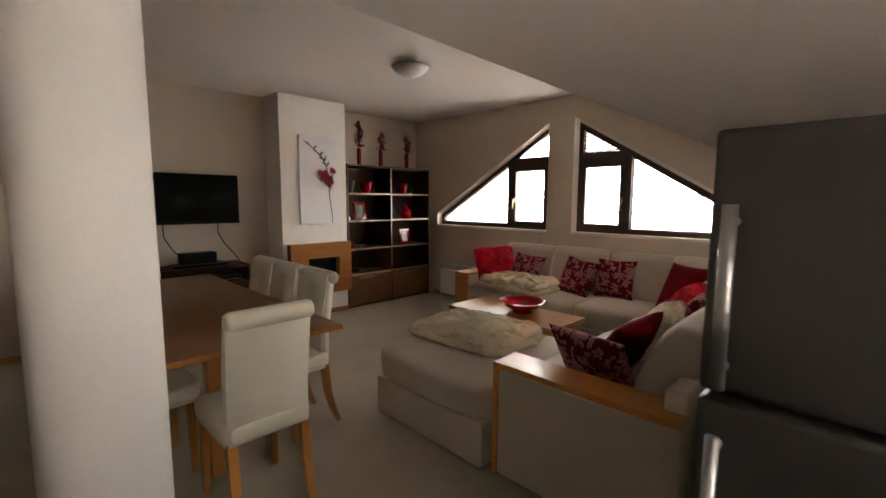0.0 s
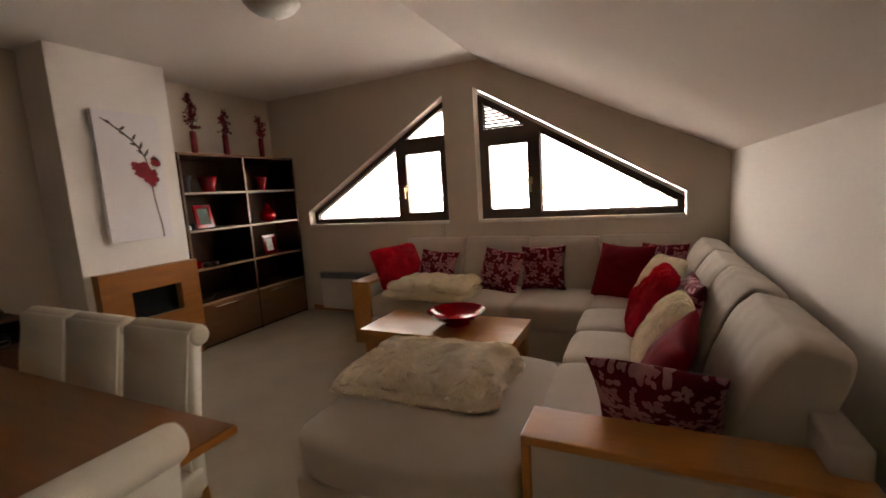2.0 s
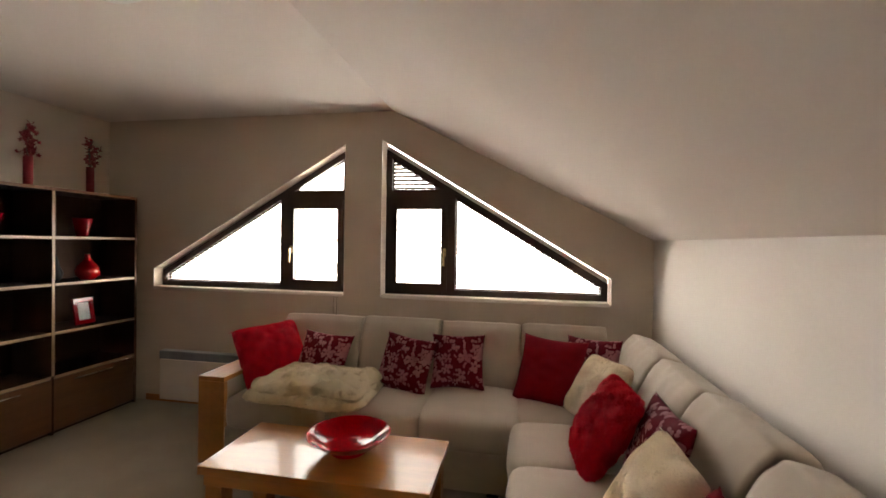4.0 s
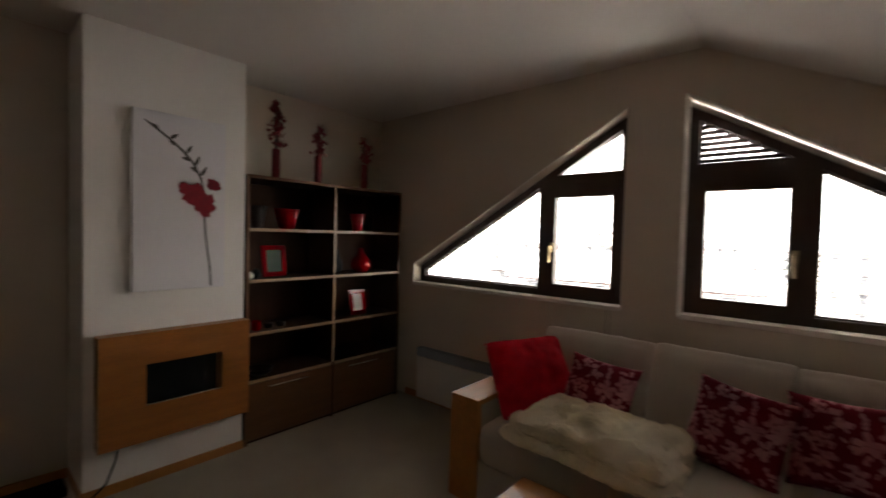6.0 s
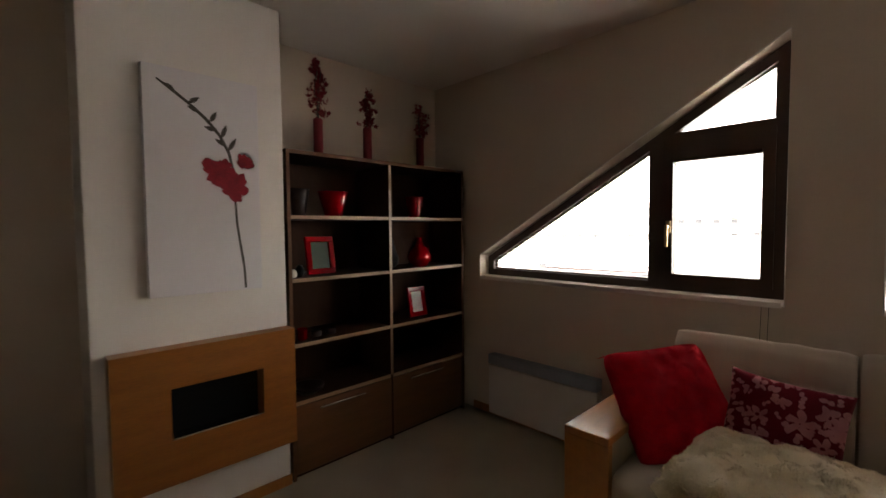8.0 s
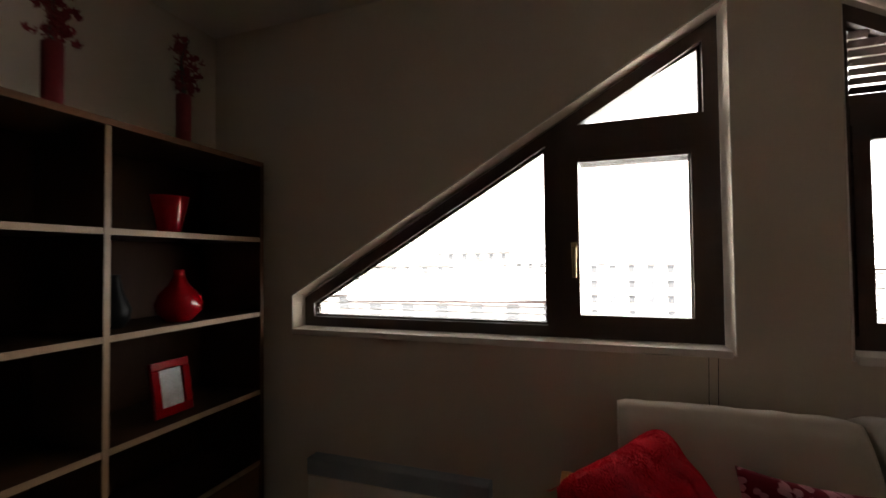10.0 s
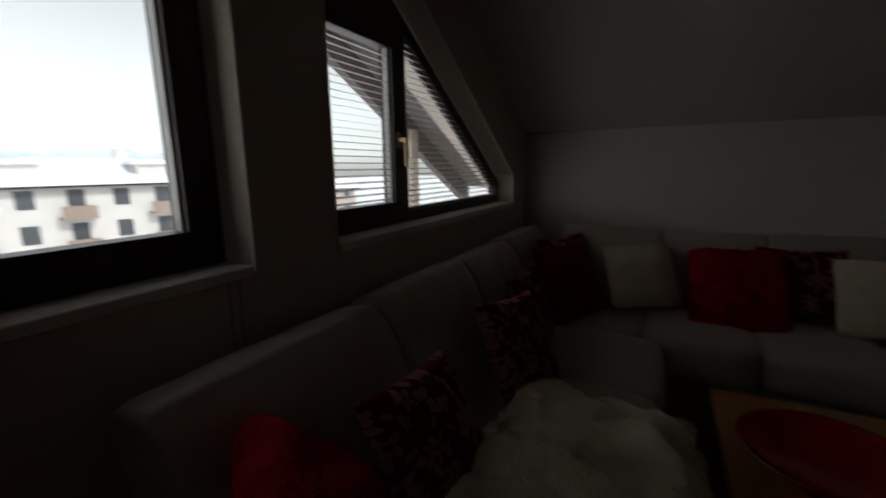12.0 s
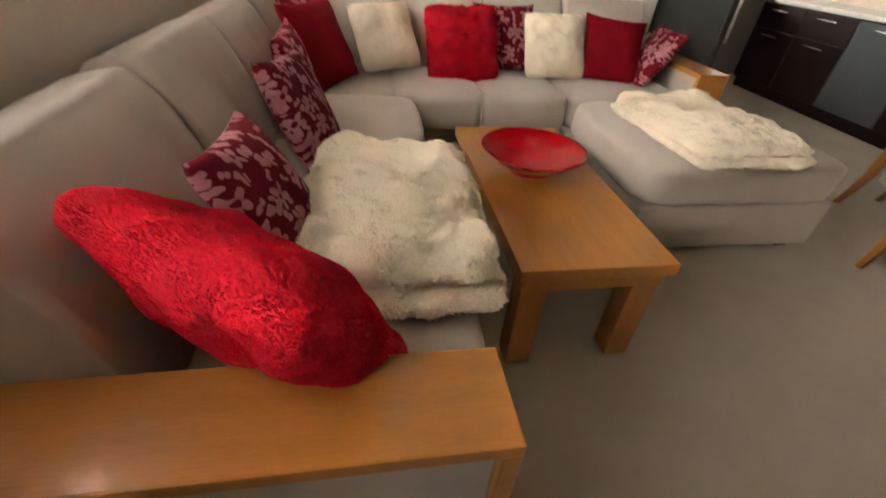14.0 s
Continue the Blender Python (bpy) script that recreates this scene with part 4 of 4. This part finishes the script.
# ---- bookcase ----
bc = thing("bookcase", "tall dark walnut bookcase with open shelves and two drawers", "bookcase")
BX0, BX1, BY0, BY1, BZ = -5.285, -4.90, 3.345, 4.80, 1.92
for y in (BY0, 4.07 - 0.011, BY1 - 0.022):
    part("upright", box(B(), BX0, y, 0.0, BX1, y + 0.022, BZ - 0.025, 0.002, 1), CASE, bc)
part("top_board", box(B(), BX0, BY0, BZ - 0.025, BX1, BY1, BZ, 0.002, 1), CASE, bc)
for z in (1.545, 1.18, 0.80, 0.46):
    for y0, y1 in ((BY0 + 0.022, 4.059), (4.081, BY1 - 0.022)):
        part("shelf", box(B(), BX0 + 0.01, y0, z - 0.022, BX1 - 0.006, y1, z, 0.002, 1), CASE, bc)
        part("shelf_edge", box(B(), BX1 - 0.006, y0, z - 0.022, BX1 - 0.001, y1, z), SHELF, bc, "pale shelf edging")
part("upright_edge", box(B(), BX1, 4.06, 0.46, BX1 + 0.003, 4.08, BZ - 0.026), SHELF, bc, "pale upright edging")
for y in (BY0 + 0.001, BY1 - 0.021):
    part("upright_edge", box(B(), BX1, y, 0.0, BX1 + 0.003, y + 0.02, BZ - 0.001), DRAWER, bc, "brown upright edging")
part("top_edge", box(B(), BX1, BY0 + 0.022, BZ - 0.024, BX1 + 0.003, BY1 - 0.022, BZ - 0.001), DRAWER, bc, "brown top edging")
part("back_panel", box(B(), BX0 - 0.002, BY0, 0.05, BX0 + 0.008, BY1, BZ - 0.02), CASE, bc)
part("plinth", box(B(), BX0, BY0 + 0.022, 0, BX1 - 0.03, BY1 - 0.022, 0.05), CASE, bc)
for y0, y1 in ((BY0 + 0.024, 4.066), (4.074, BY1 - 0.024)):
    d = part("drawer_front", box(B(), BX1 - 0.02, y0, 0.03, BX1, y1, 0.432, 0.003, 1), DRAWER, bc)
    yc = y0 + 0.30
    bm = tube(B(), [(BX1 + 0.028, yc - 0.16, 0.40), (BX1 + 0.028, yc + 0.16, 0.40)], 0.006, 8)
    for y in (yc - 0.12, yc + 0.12):
        tube(bm, [(BX1, y, 0.40), (BX1 + 0.028, y, 0.40)], 0.005, 8)
    part("drawer_handle", bm, CHROME, d, "long satin chrome bar handle", True)


def twig_vase(y, seed, tall):
    t = thing("flower_vase", "slim dark red vase with dry red blossom twigs on the bookcase", "vase", "vases on the bookcase", (-4.985, y, BZ))
    bm = lathe(B(), [(0.026, 0.0), (0.029, 0.003), (0.029, 0.215), (0.026, 0.218), (0.024, 0.21), (0.024, 0.19)], 20)
    part("vase", bm, REDPAPER, t, "", True)
    rng = random.Random(seed)
    bm = B()
    for k in range(3):
        pts = [(0, 0, 0.2)]
        for i in range(5):
            p = pts[-1]
            pts.append((p[0] + rng.uniform(-0.012, 0.012), p[1] + rng.uniform(-0.014, 0.016), p[2] + tall / 5))
        tube(bm, pts, 0.003, 5)
    part("twig", bm, STEM, t)
    bm = B()
    knots = [(0.245 + tall * (0.06 + 0.22 * q), rng.uniform(-0.016, 0.022), rng.uniform(0.026, 0.044) * (1 if q < 3 else 0.7)) for q in range(5 if tall > 0.27 else 4)]
    for k in range(32 * len(knots)):
        z0, off, wid = knots[k % len(knots)]
        c = Vector((rng.gauss(0, wid * 0.6), off + rng.gauss(0, wid * 0.62), z0 + rng.gauss(0, 0.019)))
        nrm = Vector((rng.uniform(-1, 1), rng.uniform(-1, 1), rng.uniform(-0.2, 1))).normalized()
        u = nrm.orthogonal().normalized()
        v = nrm.cross(u)
        r = rng.uniform(0.012, 0.022)
        vs = [bm.verts.new(c + r * (math.cos(a) * u * (1 if i % 2 else 0.55) + math.sin(a) * v * (1 if i % 2 else 0.55)) + nrm * (0.008 if i % 2 else 0)) for i, a in enumerate([2 * math.pi * q / 10 for q in range(10)])]
        mid = bm.verts.new(c)
        for i in range(10):
            bm.faces.new((mid, vs[i], vs[(i + 1) % 10]))
    part("blossom", bm, REDPAPER, t)


twig_vase(3.595, 3, 0.30)
twig_vase(3.955, 8, 0.25)
twig_vase(4.425, 15, 0.24)


def turned(name, label, category, at, profile, material, seg=28):
    ob = part(name, lathe(B(), profile, seg), material, None, "", True)
    ob.location = at
    return tagged(ob, label, category)


POT = [(0.045, 0), (0.05, 0.004), (0.062, 0.06), (0.078, 0.12), (0.083, 0.15), (0.088, 0.152), (0.08, 0.148), (0.07, 0.12), (0.05, 0.02), (0.01, 0.015)]
turned("red_pot", "round glossy red pot on the top shelf", "pot", (-5.0, 3.70, 1.546), [(r * 1.15, z) for r, z in POT], REDGLASS)
turned("dark_pot", "dark brown pot on the top shelf", "pot", (-5.08, 3.50, 1.546), [(r * 0.8, z * 1.1) for r, z in POT], ESPRESSO)
turned("red_pot", "small glossy red pot on the top shelf", "pot", (-5.0, 4.375, 1.546), [(r * 0.85, z) for r, z in POT], REDGLASS)
turned("red_vase", "round red glass vase with a narrow neck", "vase", (-5.0, 4.42, 1.181), [(0.05, 0), (0.055, 0.004), (0.085, 0.04), (0.09, 0.075), (0.075, 0.115), (0.04, 0.15), (0.022, 0.185), (0.02, 0.21), (0.026, 0.215), (0.015, 0.21)], REDGLASS)
turned("dark_vase", "small black vase beside the red one", "vase", (-5.06, 4.20, 1.181), [(0.03, 0), (0.05, 0.03), (0.055, 0.07), (0.03, 0.13), (0.018, 0.19), (0.02, 0.2)], BLACK)
turned("tealight_holder", "small red glass candle holder", "candle holder", (-4.98, 3.46, 0.801), [(0.026, 0), (0.03, 0.01), (0.03, 0.06), (0.034, 0.065), (0.028, 0.06), (0.026, 0.02)], REDGLASS)
for y in (3.56, 3.66):
    turned("tealight_holder", "small dark glass candle holder", "candle holder", (-5.0, y, 0.801), [(0.026, 0), (0.032, 0.006), (0.034, 0.03), (0.03, 0.04), (0.02, 0.035)], ESPRESSO)
turned("white_ornament", "small white round ornament on the shelf", "ornament", (-4.95, 3.395, 1.181), [(0.012, 0), (0.022, 0.01), (0.024, 0.025), (0.016, 0.042), (0.004, 0.05)], HEATER)
turned("dark_ornament", "small black round ornament on the shelf", "ornament", (-4.96, 3.44, 1.181), [(0.014, 0), (0.026, 0.015), (0.03, 0.035), (0.02, 0.06), (0.006, 0.075)], BLACK)
turned("dark_dish", "dark shallow dish on the lowest shelf", "dish", (-5.0, 3.5, 0.461), [(0.05, 0), (0.09, 0.03), (0.1, 0.05), (0.09, 0.045), (0.04, 0.012)], ESPRESSO)


def photo_frame(y, z, w, h, inner, label):
    t = thing("photo_frame", label, "photo frame", "", (-4.98, y, z), 0)
    t.matrix_world = pose(-4.99, y, z + 0.004, 0, -10, 0)
    bm = B()
    b = 0.035
    for a in ((-w / 2, 0, w / 2, b), (-w / 2, h - b, w / 2, h), (-w / 2, b, -w / 2 + b, h - b), (w / 2 - b, b, w / 2, h - b)):
        box(bm, 0, a[0], a[1], 0.018, a[2], a[3], 0.003, 1)
    part("frame", bm, REDGLASS, t)
    part("print", box(B(), 0.002, -w / 2 + b, b, 0.008, w / 2 - b, h - b), inner, t)
    part("stand", box(B(), -0.06, -0.02, 0.0, 0.0, 0.02, 0.006), BLACK, t)


photo_frame(3.60, 1.181, 0.19, 0.235, GREENPRINT, "red photo frame with a dark green print")
photo_frame(4.39, 0.801, 0.17, 0.22, PHOTO, "red photo frame with a pale print")

# ---- heater, ceiling lamp, cords ----
h = thing("wall_heater", "flat white electric panel heater under the window", "heater")
part("body", box(B(), -4.635, 4.79, 0.05, -3.765, 4.86, 0.425, 0.01, 2), HEATER, h)
part("grille", box(B(), -4.635, 4.785, 0.43, -3.765, 4.86, 0.505, 0.006, 2), mat("heater_grille_grey", (0.25, 0.29, 0.33), 0.4), h, "grey outlet grille")
for x in (-4.5, -3.9):
    part("wall_bracket", box(B(), x, 4.855, 0.1, x + 0.04, 4.88, 0.45), HEATER, h)
lamp = thing("ceiling_lamp", "round frosted glass ceiling lamp, switched off", "lamp", "", (-3.10, 2.88, Z_CEIL))
part("base_ring", lathe(B(), [(0.12, -0.025), (0.125, -0.02), (0.125, 0.0)], 40), CHROME, lamp)
part("bowl", lathe(B(), [(0.01, -0.108), (0.05, -0.103), (0.10, -0.085), (0.14, -0.058), (0.165, -0.028), (0.17, -0.022), (0.155, -0.022)], 48), LAMPGLASS, lamp, "frosted glass bowl", True)
part("finial", lathe(B(), [(0.004, -0.122), (0.010, -0.116), (0.010, -0.106), (0.004, -0.1)], 16), CHROME, lamp)
for x in (-2.96, -2.93):
    pts = [(x, 4.872, 1.08), (x - 0.004, 4.870, 0.9), (x + 0.006, 4.868, 0.75), (x + 0.02, 4.87, 0.6)]
    tagged(part("blind_cord", tube(B(), pts, 0.0013, 5), BLACK), "thin dark blind cord hanging below the window", "cord", "blind cords")

# ---- kitchen ----
fr = thing("refrigerator", "tall grey steel refrigerator with long bar handles", "refrigerator")
part("body", box(B(), -0.245, 1.21, 0.02, 0.355, 1.86, 1.572, 0.006, 2), GREYSIDE, fr)
d1 = part("door", box(B(), -0.245, 1.145, 1.095, 0.355, 1.205, 1.572, 0.012, 3), STEEL, fr)
d2 = part("door", box(B(), -0.245, 1.145, 0.06, 0.355, 1.205, 1.08, 0.012, 3), STEEL, fr)
for d, z0, z1 in ((d1, 1.12, 1.44), (d2, 0.62, 1.03)):
    bm = tube(B(), [(-0.205, 1.095, z0), (-0.205, 1.095, z1)], 0.012, 12)
    for z in (z0 + 0.03, z1 - 0.03):
        tube(bm, [(-0.205, 1.095, z), (-0.205, 1.15, z)], 0.008, 8)
    part("door_handle", bm, DULLSTEEL, d, "long dull steel bar handle", True)
part("foot", box(B(), -0.2, 1.18, 0.0, 0.32, 1.83, 0.03), BLACK, fr)


def base_cabinet(x0, x1, front, name, label, category, splits):
    cb = thing(name, label, category, "kitchen units")
    part("body", box(B(), x0 + 0.001, Y_KIT + 0.002, 0.10, x1 - 0.001, -0.10, 0.86), ESPRESSO, cb)
    part("plinth", box(B(), x0 + 0.001, Y_KIT + 0.02, 0.0, x1 - 0.001, -0.14, 0.10), ESPRESSO, cb)
    for z0, z1 in splits:
        d = part("door" if z1 - z0 > 0.3 else "drawer_front", box(B(), x0 + 0.004, -0.10, z0, x1 - 0.004, -0.08, z1, 0.003, 1), front, cb)
        xm, zm = (x0 + x1) / 2, z1 - 0.05
        bm = tube(B(), [(xm - 0.1, -0.05, zm), (xm + 0.1, -0.05, zm)], 0.006, 8)
        for x in (xm - 0.08, xm + 0.08):
            tube(bm, [(x, -0.08, zm), (x, -0.05, zm)], 0.005, 8)
        part("handle", bm, CHROME, d, "chrome bar handle", True)


for x0, x1 in ((-0.25, 0.31), (0.31, 0.87)):
    base_cabinet(x0, x1, ESPRESSO, "base_cabinet", "dark brown kitchen base cabinet under the pale worktop", "cabinet", ((0.12, 0.62), (0.63, 0.85)))
base_cabinet(-0.85, -0.25, GREYSIDE, "dishwasher", "grey dishwasher built in under the worktop", "dishwasher", ((0.12, 0.85),))
base_cabinet(-1.0, -0.85, ESPRESSO, "base_cabinet", "narrow dark brown kitchen base cabinet", "cabinet", ((0.12, 0.85),))
wt = thing("worktop", "pale stone-coloured kitchen worktop", "worktop")
part("slab", box(B(), -1.02, Y_KIT + 0.002, 0.862, X_KIT - 0.002, -0.06, 0.90, 0.004, 2), STONETOP, wt)
part("slab", box(B(), X_KIT - 0.58, -0.059, 0.862, X_KIT - 0.002, 1.90, 0.90, 0.004, 2), STONETOP, wt)
part("side_panel", box(B(), X_KIT - 0.44, 1.84, 0.0, X_KIT - 0.002, 1.88, 0.862), HEATER, wt)
bt = thing("orange_bottle", "orange bottle with a dark cap on the worktop", "bottle", "", (0.72, -0.42, 0.90))
part("body", lathe(B(), [(0.03, 0), (0.036, 0.005), (0.036, 0.13), (0.022, 0.18), (0.014, 0.2), (0.014, 0.22)], 20), mat("orange_plastic", (0.55, 0.16, 0.03), 0.3), bt, "", True)
part("cap", lathe(B(), [(0.017, 0.215), (0.017, 0.27), (0.012, 0.275)], 16), BLACK, bt, "", True)
turned("steel_jar", "small steel jar on the worktop", "jar", (0.56, -0.5, 0.90), [(0.03, 0), (0.034, 0.004), (0.034, 0.11), (0.026, 0.125), (0.026, 0.14), (0.004, 0.145)], CHROME)

tray = thing("draining_tray", "shallow steel draining tray on the worktop by the window", "tray", "", (1.02, 0.62, 0.90))
bm = box(B(), -0.20, -0.34, 0.0, 0.20, 0.34, 0.008, 0.003, 1)
for x0, y0, x1, y1 in ((-0.20, -0.34, -0.188, 0.34), (0.188, -0.34, 0.20, 0.34), (-0.188, -0.34, 0.188, -0.328), (-0.188, 0.328, 0.188, 0.34)):
    box(bm, x0, y0, 0.008, x1, y1, 0.035, 0.003, 1)
part("basin", bm, CHROME, tray)
for k in range(9):
    part("rib", box(B(), -0.18, -0.28 + 0.07 * k - 0.006, 0.008, 0.18, -0.28 + 0.07 * k + 0.006, 0.014), CHROME, tray)

# ---- outside ----
structure("ground", box(B(), -600, -400, -10.2, 600, 900, -10.0), SNOW, "snow-covered ground outside the house", "ground")
rng = random.Random(11)


def house(name, x, y, w, d, storeys, wall, rz, label):
    st = 2.65
    hgt = storeys * st
    t = thing(name, label, "building", "snowy town", (x, y, -10.0), rz)
    part("wall", box(B(), -w / 2, -d / 2, 0, w / 2, d / 2, hgt), wall, t)
    o = 0.8
    rise = min(w, d) * 0.15
    bm = B()
    hx, hy = w / 2 + o, d / 2 + o
    rx, ry = max(0.3, hx - hy * 0.9), max(0.3, hy - hx * 0.9)
    low = [bm.verts.new((sx * hx, sy * hy, hgt - 0.1)) for sx, sy in ((-1, -1), (1, -1), (1, 1), (-1, 1))]
    mid = [bm.verts.new((sx * hx, sy * hy, hgt + 0.35)) for sx, sy in ((-1, -1), (1, -1), (1, 1), (-1, 1))]
    top = [bm.verts.new((sx * rx, sy * ry, hgt + rise + 0.35)) for sx, sy in ((-1, -1), (1, -1), (1, 1), (-1, 1))]
    bm.faces.new(low), bm.faces.new(top)
    for p, q in ((low, mid), (mid, top)):
        for i in range(4):
            bm.faces.new((p[i], p[(i + 1) % 4], q[(i + 1) % 4], q[i]))
    roof = part("roof", bm, SNOW, t, "thick snow on the roof")
    for cx in (-w * 0.25, w * 0.22):
        dm = part("dormer", box(B(), cx - 1.1, -d / 2 - 0.1, hgt + 0.3, cx + 1.1, -d / 2 + 3.0, hgt + 1.5), wall, roof)
        part("dormer_roof", box(B(), cx - 1.5, -d / 2 - 0.5, hgt + 1.5, cx + 1.5, -d / 2 + 3.2, hgt + 1.85, 0.1, 1), SNOW, roof)
    part("eaves", box(B(), -w / 2 - o + 0.05, -d / 2 - o + 0.05, hgt - 0.28, w / 2 + o - 0.05, d / 2 + o - 0.05, hgt - 0.1), ESPRESSO, t)
    part("chimney", box(B(), w * 0.15, -0.4, hgt + rise * 0.5, w * 0.15 + 0.8, 0.4, hgt + rise + 1.2), wall, roof)
    n = max(2, int(w / 3.0))
    for s in range(storeys):
        for k in range(n):
            cx = -w / 2 + (k + 0.5) * w / n
            part("window", box(B(), cx - 0.55, -d / 2 - 0.05, s * st + 0.8, cx + 0.55, -d / 2 + 0.02, s * st + 2.2), DARKPANE, t)
            if k % 2 == 0 and s:
                bal = box(B(), cx - 1.1, -d / 2 - 1.0, s * st - 0.1, cx + 1.1, -d / 2, s * st + 0.05)
                box(bal, cx - 1.1, -d / 2 - 1.0, s * st + 0.05, cx + 1.1, -d / 2 - 0.94, s * st + 0.95)
                part("balcony", bal, BALCONY, t)
        for k in range(max(2, int(d / 3.5))):
            cy = -d / 2 + (k + 0.5) * d / max(2, int(d / 3.5))
            for sx in (-1, 1):
                part("window", box(B(), sx * w / 2 - 0.04, cy - 0.55, s * st + 0.8, sx * w / 2 + 0.04, cy + 0.55, s * st + 2.2), DARKPANE, t)
    return t


house("apartment_house", -15.5, 46, 19, 12, 3, BROWNISH, 8, "apartment house with timber balconies and snowy roof")
house("apartment_house", 16.5, 51, 18, 12, 4, STONE, -14, "long apartment house with timber balconies and snow")
house("apartment_house", 12, -9.6, 10, 19, 5, BRICKY, 0, "tall reddish neighbouring house beside the kitchen window")
house("town_house", -27, 52, 14, 12, 3, STONE, 25, "pale rendered house with snow on its roof")
house("town_house", 6, 92, 22, 12, 4, STONE, 4, "pale rendered house behind, snow on its roof")
house("town_house", -20, 78, 20, 12, 3, STONE, -8, "tall rendered house far behind, snow on its roof")
house("town_house", 34, 80, 22, 14, 3, STONE, 10, "pale rendered house among others, snowy roof")
house("town_house", -45, 90, 26, 14, 4, BRICKY, 12, "reddish house far off, snow on its roof")
house("town_house", 60, 70, 20, 14, 3, BRICKY, -30, "reddish house at the side, snow on its roof")
house("town_house", 15, 118, 30, 14, 4, STONE, 0, "long house far off, snow on its roof")
house("town_house", -30, 125, 30, 14, 4, STONE, 6, "long house far off in haze, snowy roof")
for i in range(16):
    x, y = rng.uniform(-80, 90), rng.uniform(95, 260)
    house("town_house", x, y, rng.uniform(14, 30), rng.uniform(10, 14), rng.choice((3, 4, 4, 5)), rng.choice((STONE, BRICKY, STONE)), rng.uniform(-40, 40), "pale house in the far snowy town")
for i, (x, y, rz) in enumerate(((4, 22, 20), (7, 24, 25), (10, 27, 24), (2, 27, 110), (6, 31, 100))):
    c = thing("parked_car", "parked car under a layer of snow", "car", "cars in the snow", (x, y, -10.0), rz)
    part("body", soft(B(), 1.8, 4.2, 0.75, (0, 0, 0.6), 6, 0.1, 6, 0.0), (DARKPANE, STONE, BLACK)[i % 3], c, "", True)
    part("cabin", soft(B(), 1.55, 2.3, 0.65, (0, -0.2, 1.15), 4, 0.1, 6, 0.0), DARKPANE, c, "", True)
    part("snow_cover", soft(B(), 1.5, 2.2, 0.16, (0, -0.2, 1.48), 4, 0.3, 6, 0.03), SNOW, c, "", True)
    for sx in (-0.85, 0.85):
        for sy in (-1.3, 1.3):
            wv = part("wheel", lathe(B(), [(0.18, -0.1), (0.32, -0.1), (0.32, 0.1), (0.18, 0.1)], 16), BLACK, c)
            wv.matrix_basis = pose(sx, sy, 0.32, 0, 90, 0)
bm = B()
n = 60
for i in range(n):
    x = -500 + i * 1000 / (n - 1)
    hgt = 35 + 28 * noise.noise(Vector((x * 0.006, 0, 3))) + 10 * noise.noise(Vector((x * 0.03, 1, 3)))
    bm.verts.new((x, 700, -10)), bm.verts.new((x, 760, hgt))
bm.verts.ensure_lookup_table()
for i in range(n - 1):
    bm.faces.new((bm.verts[2 * i], bm.verts[2 * i + 2], bm.verts[2 * i + 3], bm.verts[2 * i + 1]))
# distance haze is put into the hills' pale blue colour
structure("backdrop_hills", bm, mat("hazed_far_hills", (0.50, 0.56, 0.64), 0.9, vary=0.2, scale=0.01, fine=0.08), "snowy hills on the horizon, coloured pale blue for distance haze", "hills", True)

# the house's own roof edge over the right-hand slope
ev = thing("roof_overhang", "overhanging roof edge with pale rafters and timber boards", "roof")
SL = (Z_CEIL - Z_KNEE) / (X_KNEE - X_BREAK)


def slope_board(bm, x0, x1, y0, y1, up0, up1):
    z = lambda x: Z_KNEE + 0.25 + (X_KNEE - x) * SL
    prism(bm, [(x0, z(x0) + up0), (x1, z(x1) + up0), (x1, z(x1) + up1), (x0, z(x0) + up1)], "y", y0, y1)
    return bm


for k in range(4):
    part("board", slope_board(B(), -3.4, 1.3, 5.12 + k * 0.26, 5.12 + k * 0.26 + 0.255, 0.12, 0.15), TIMBER if k == 1 else GREYTIMBER, ev)
part("rafter", slope_board(B(), -3.4, 1.3, 6.08, 6.16, -0.10, 0.20), GREYTIMBER, ev, "grey barge board")
part("rafter", slope_board(B(), -3.4, 1.3, 5.56, 5.72, -0.05, 0.12), PALETIMBER, ev)
part("post", box(B(), -0.10, 6.05, -1.0, 0.02, 6.16, 1.7), PALETIMBER, ev)
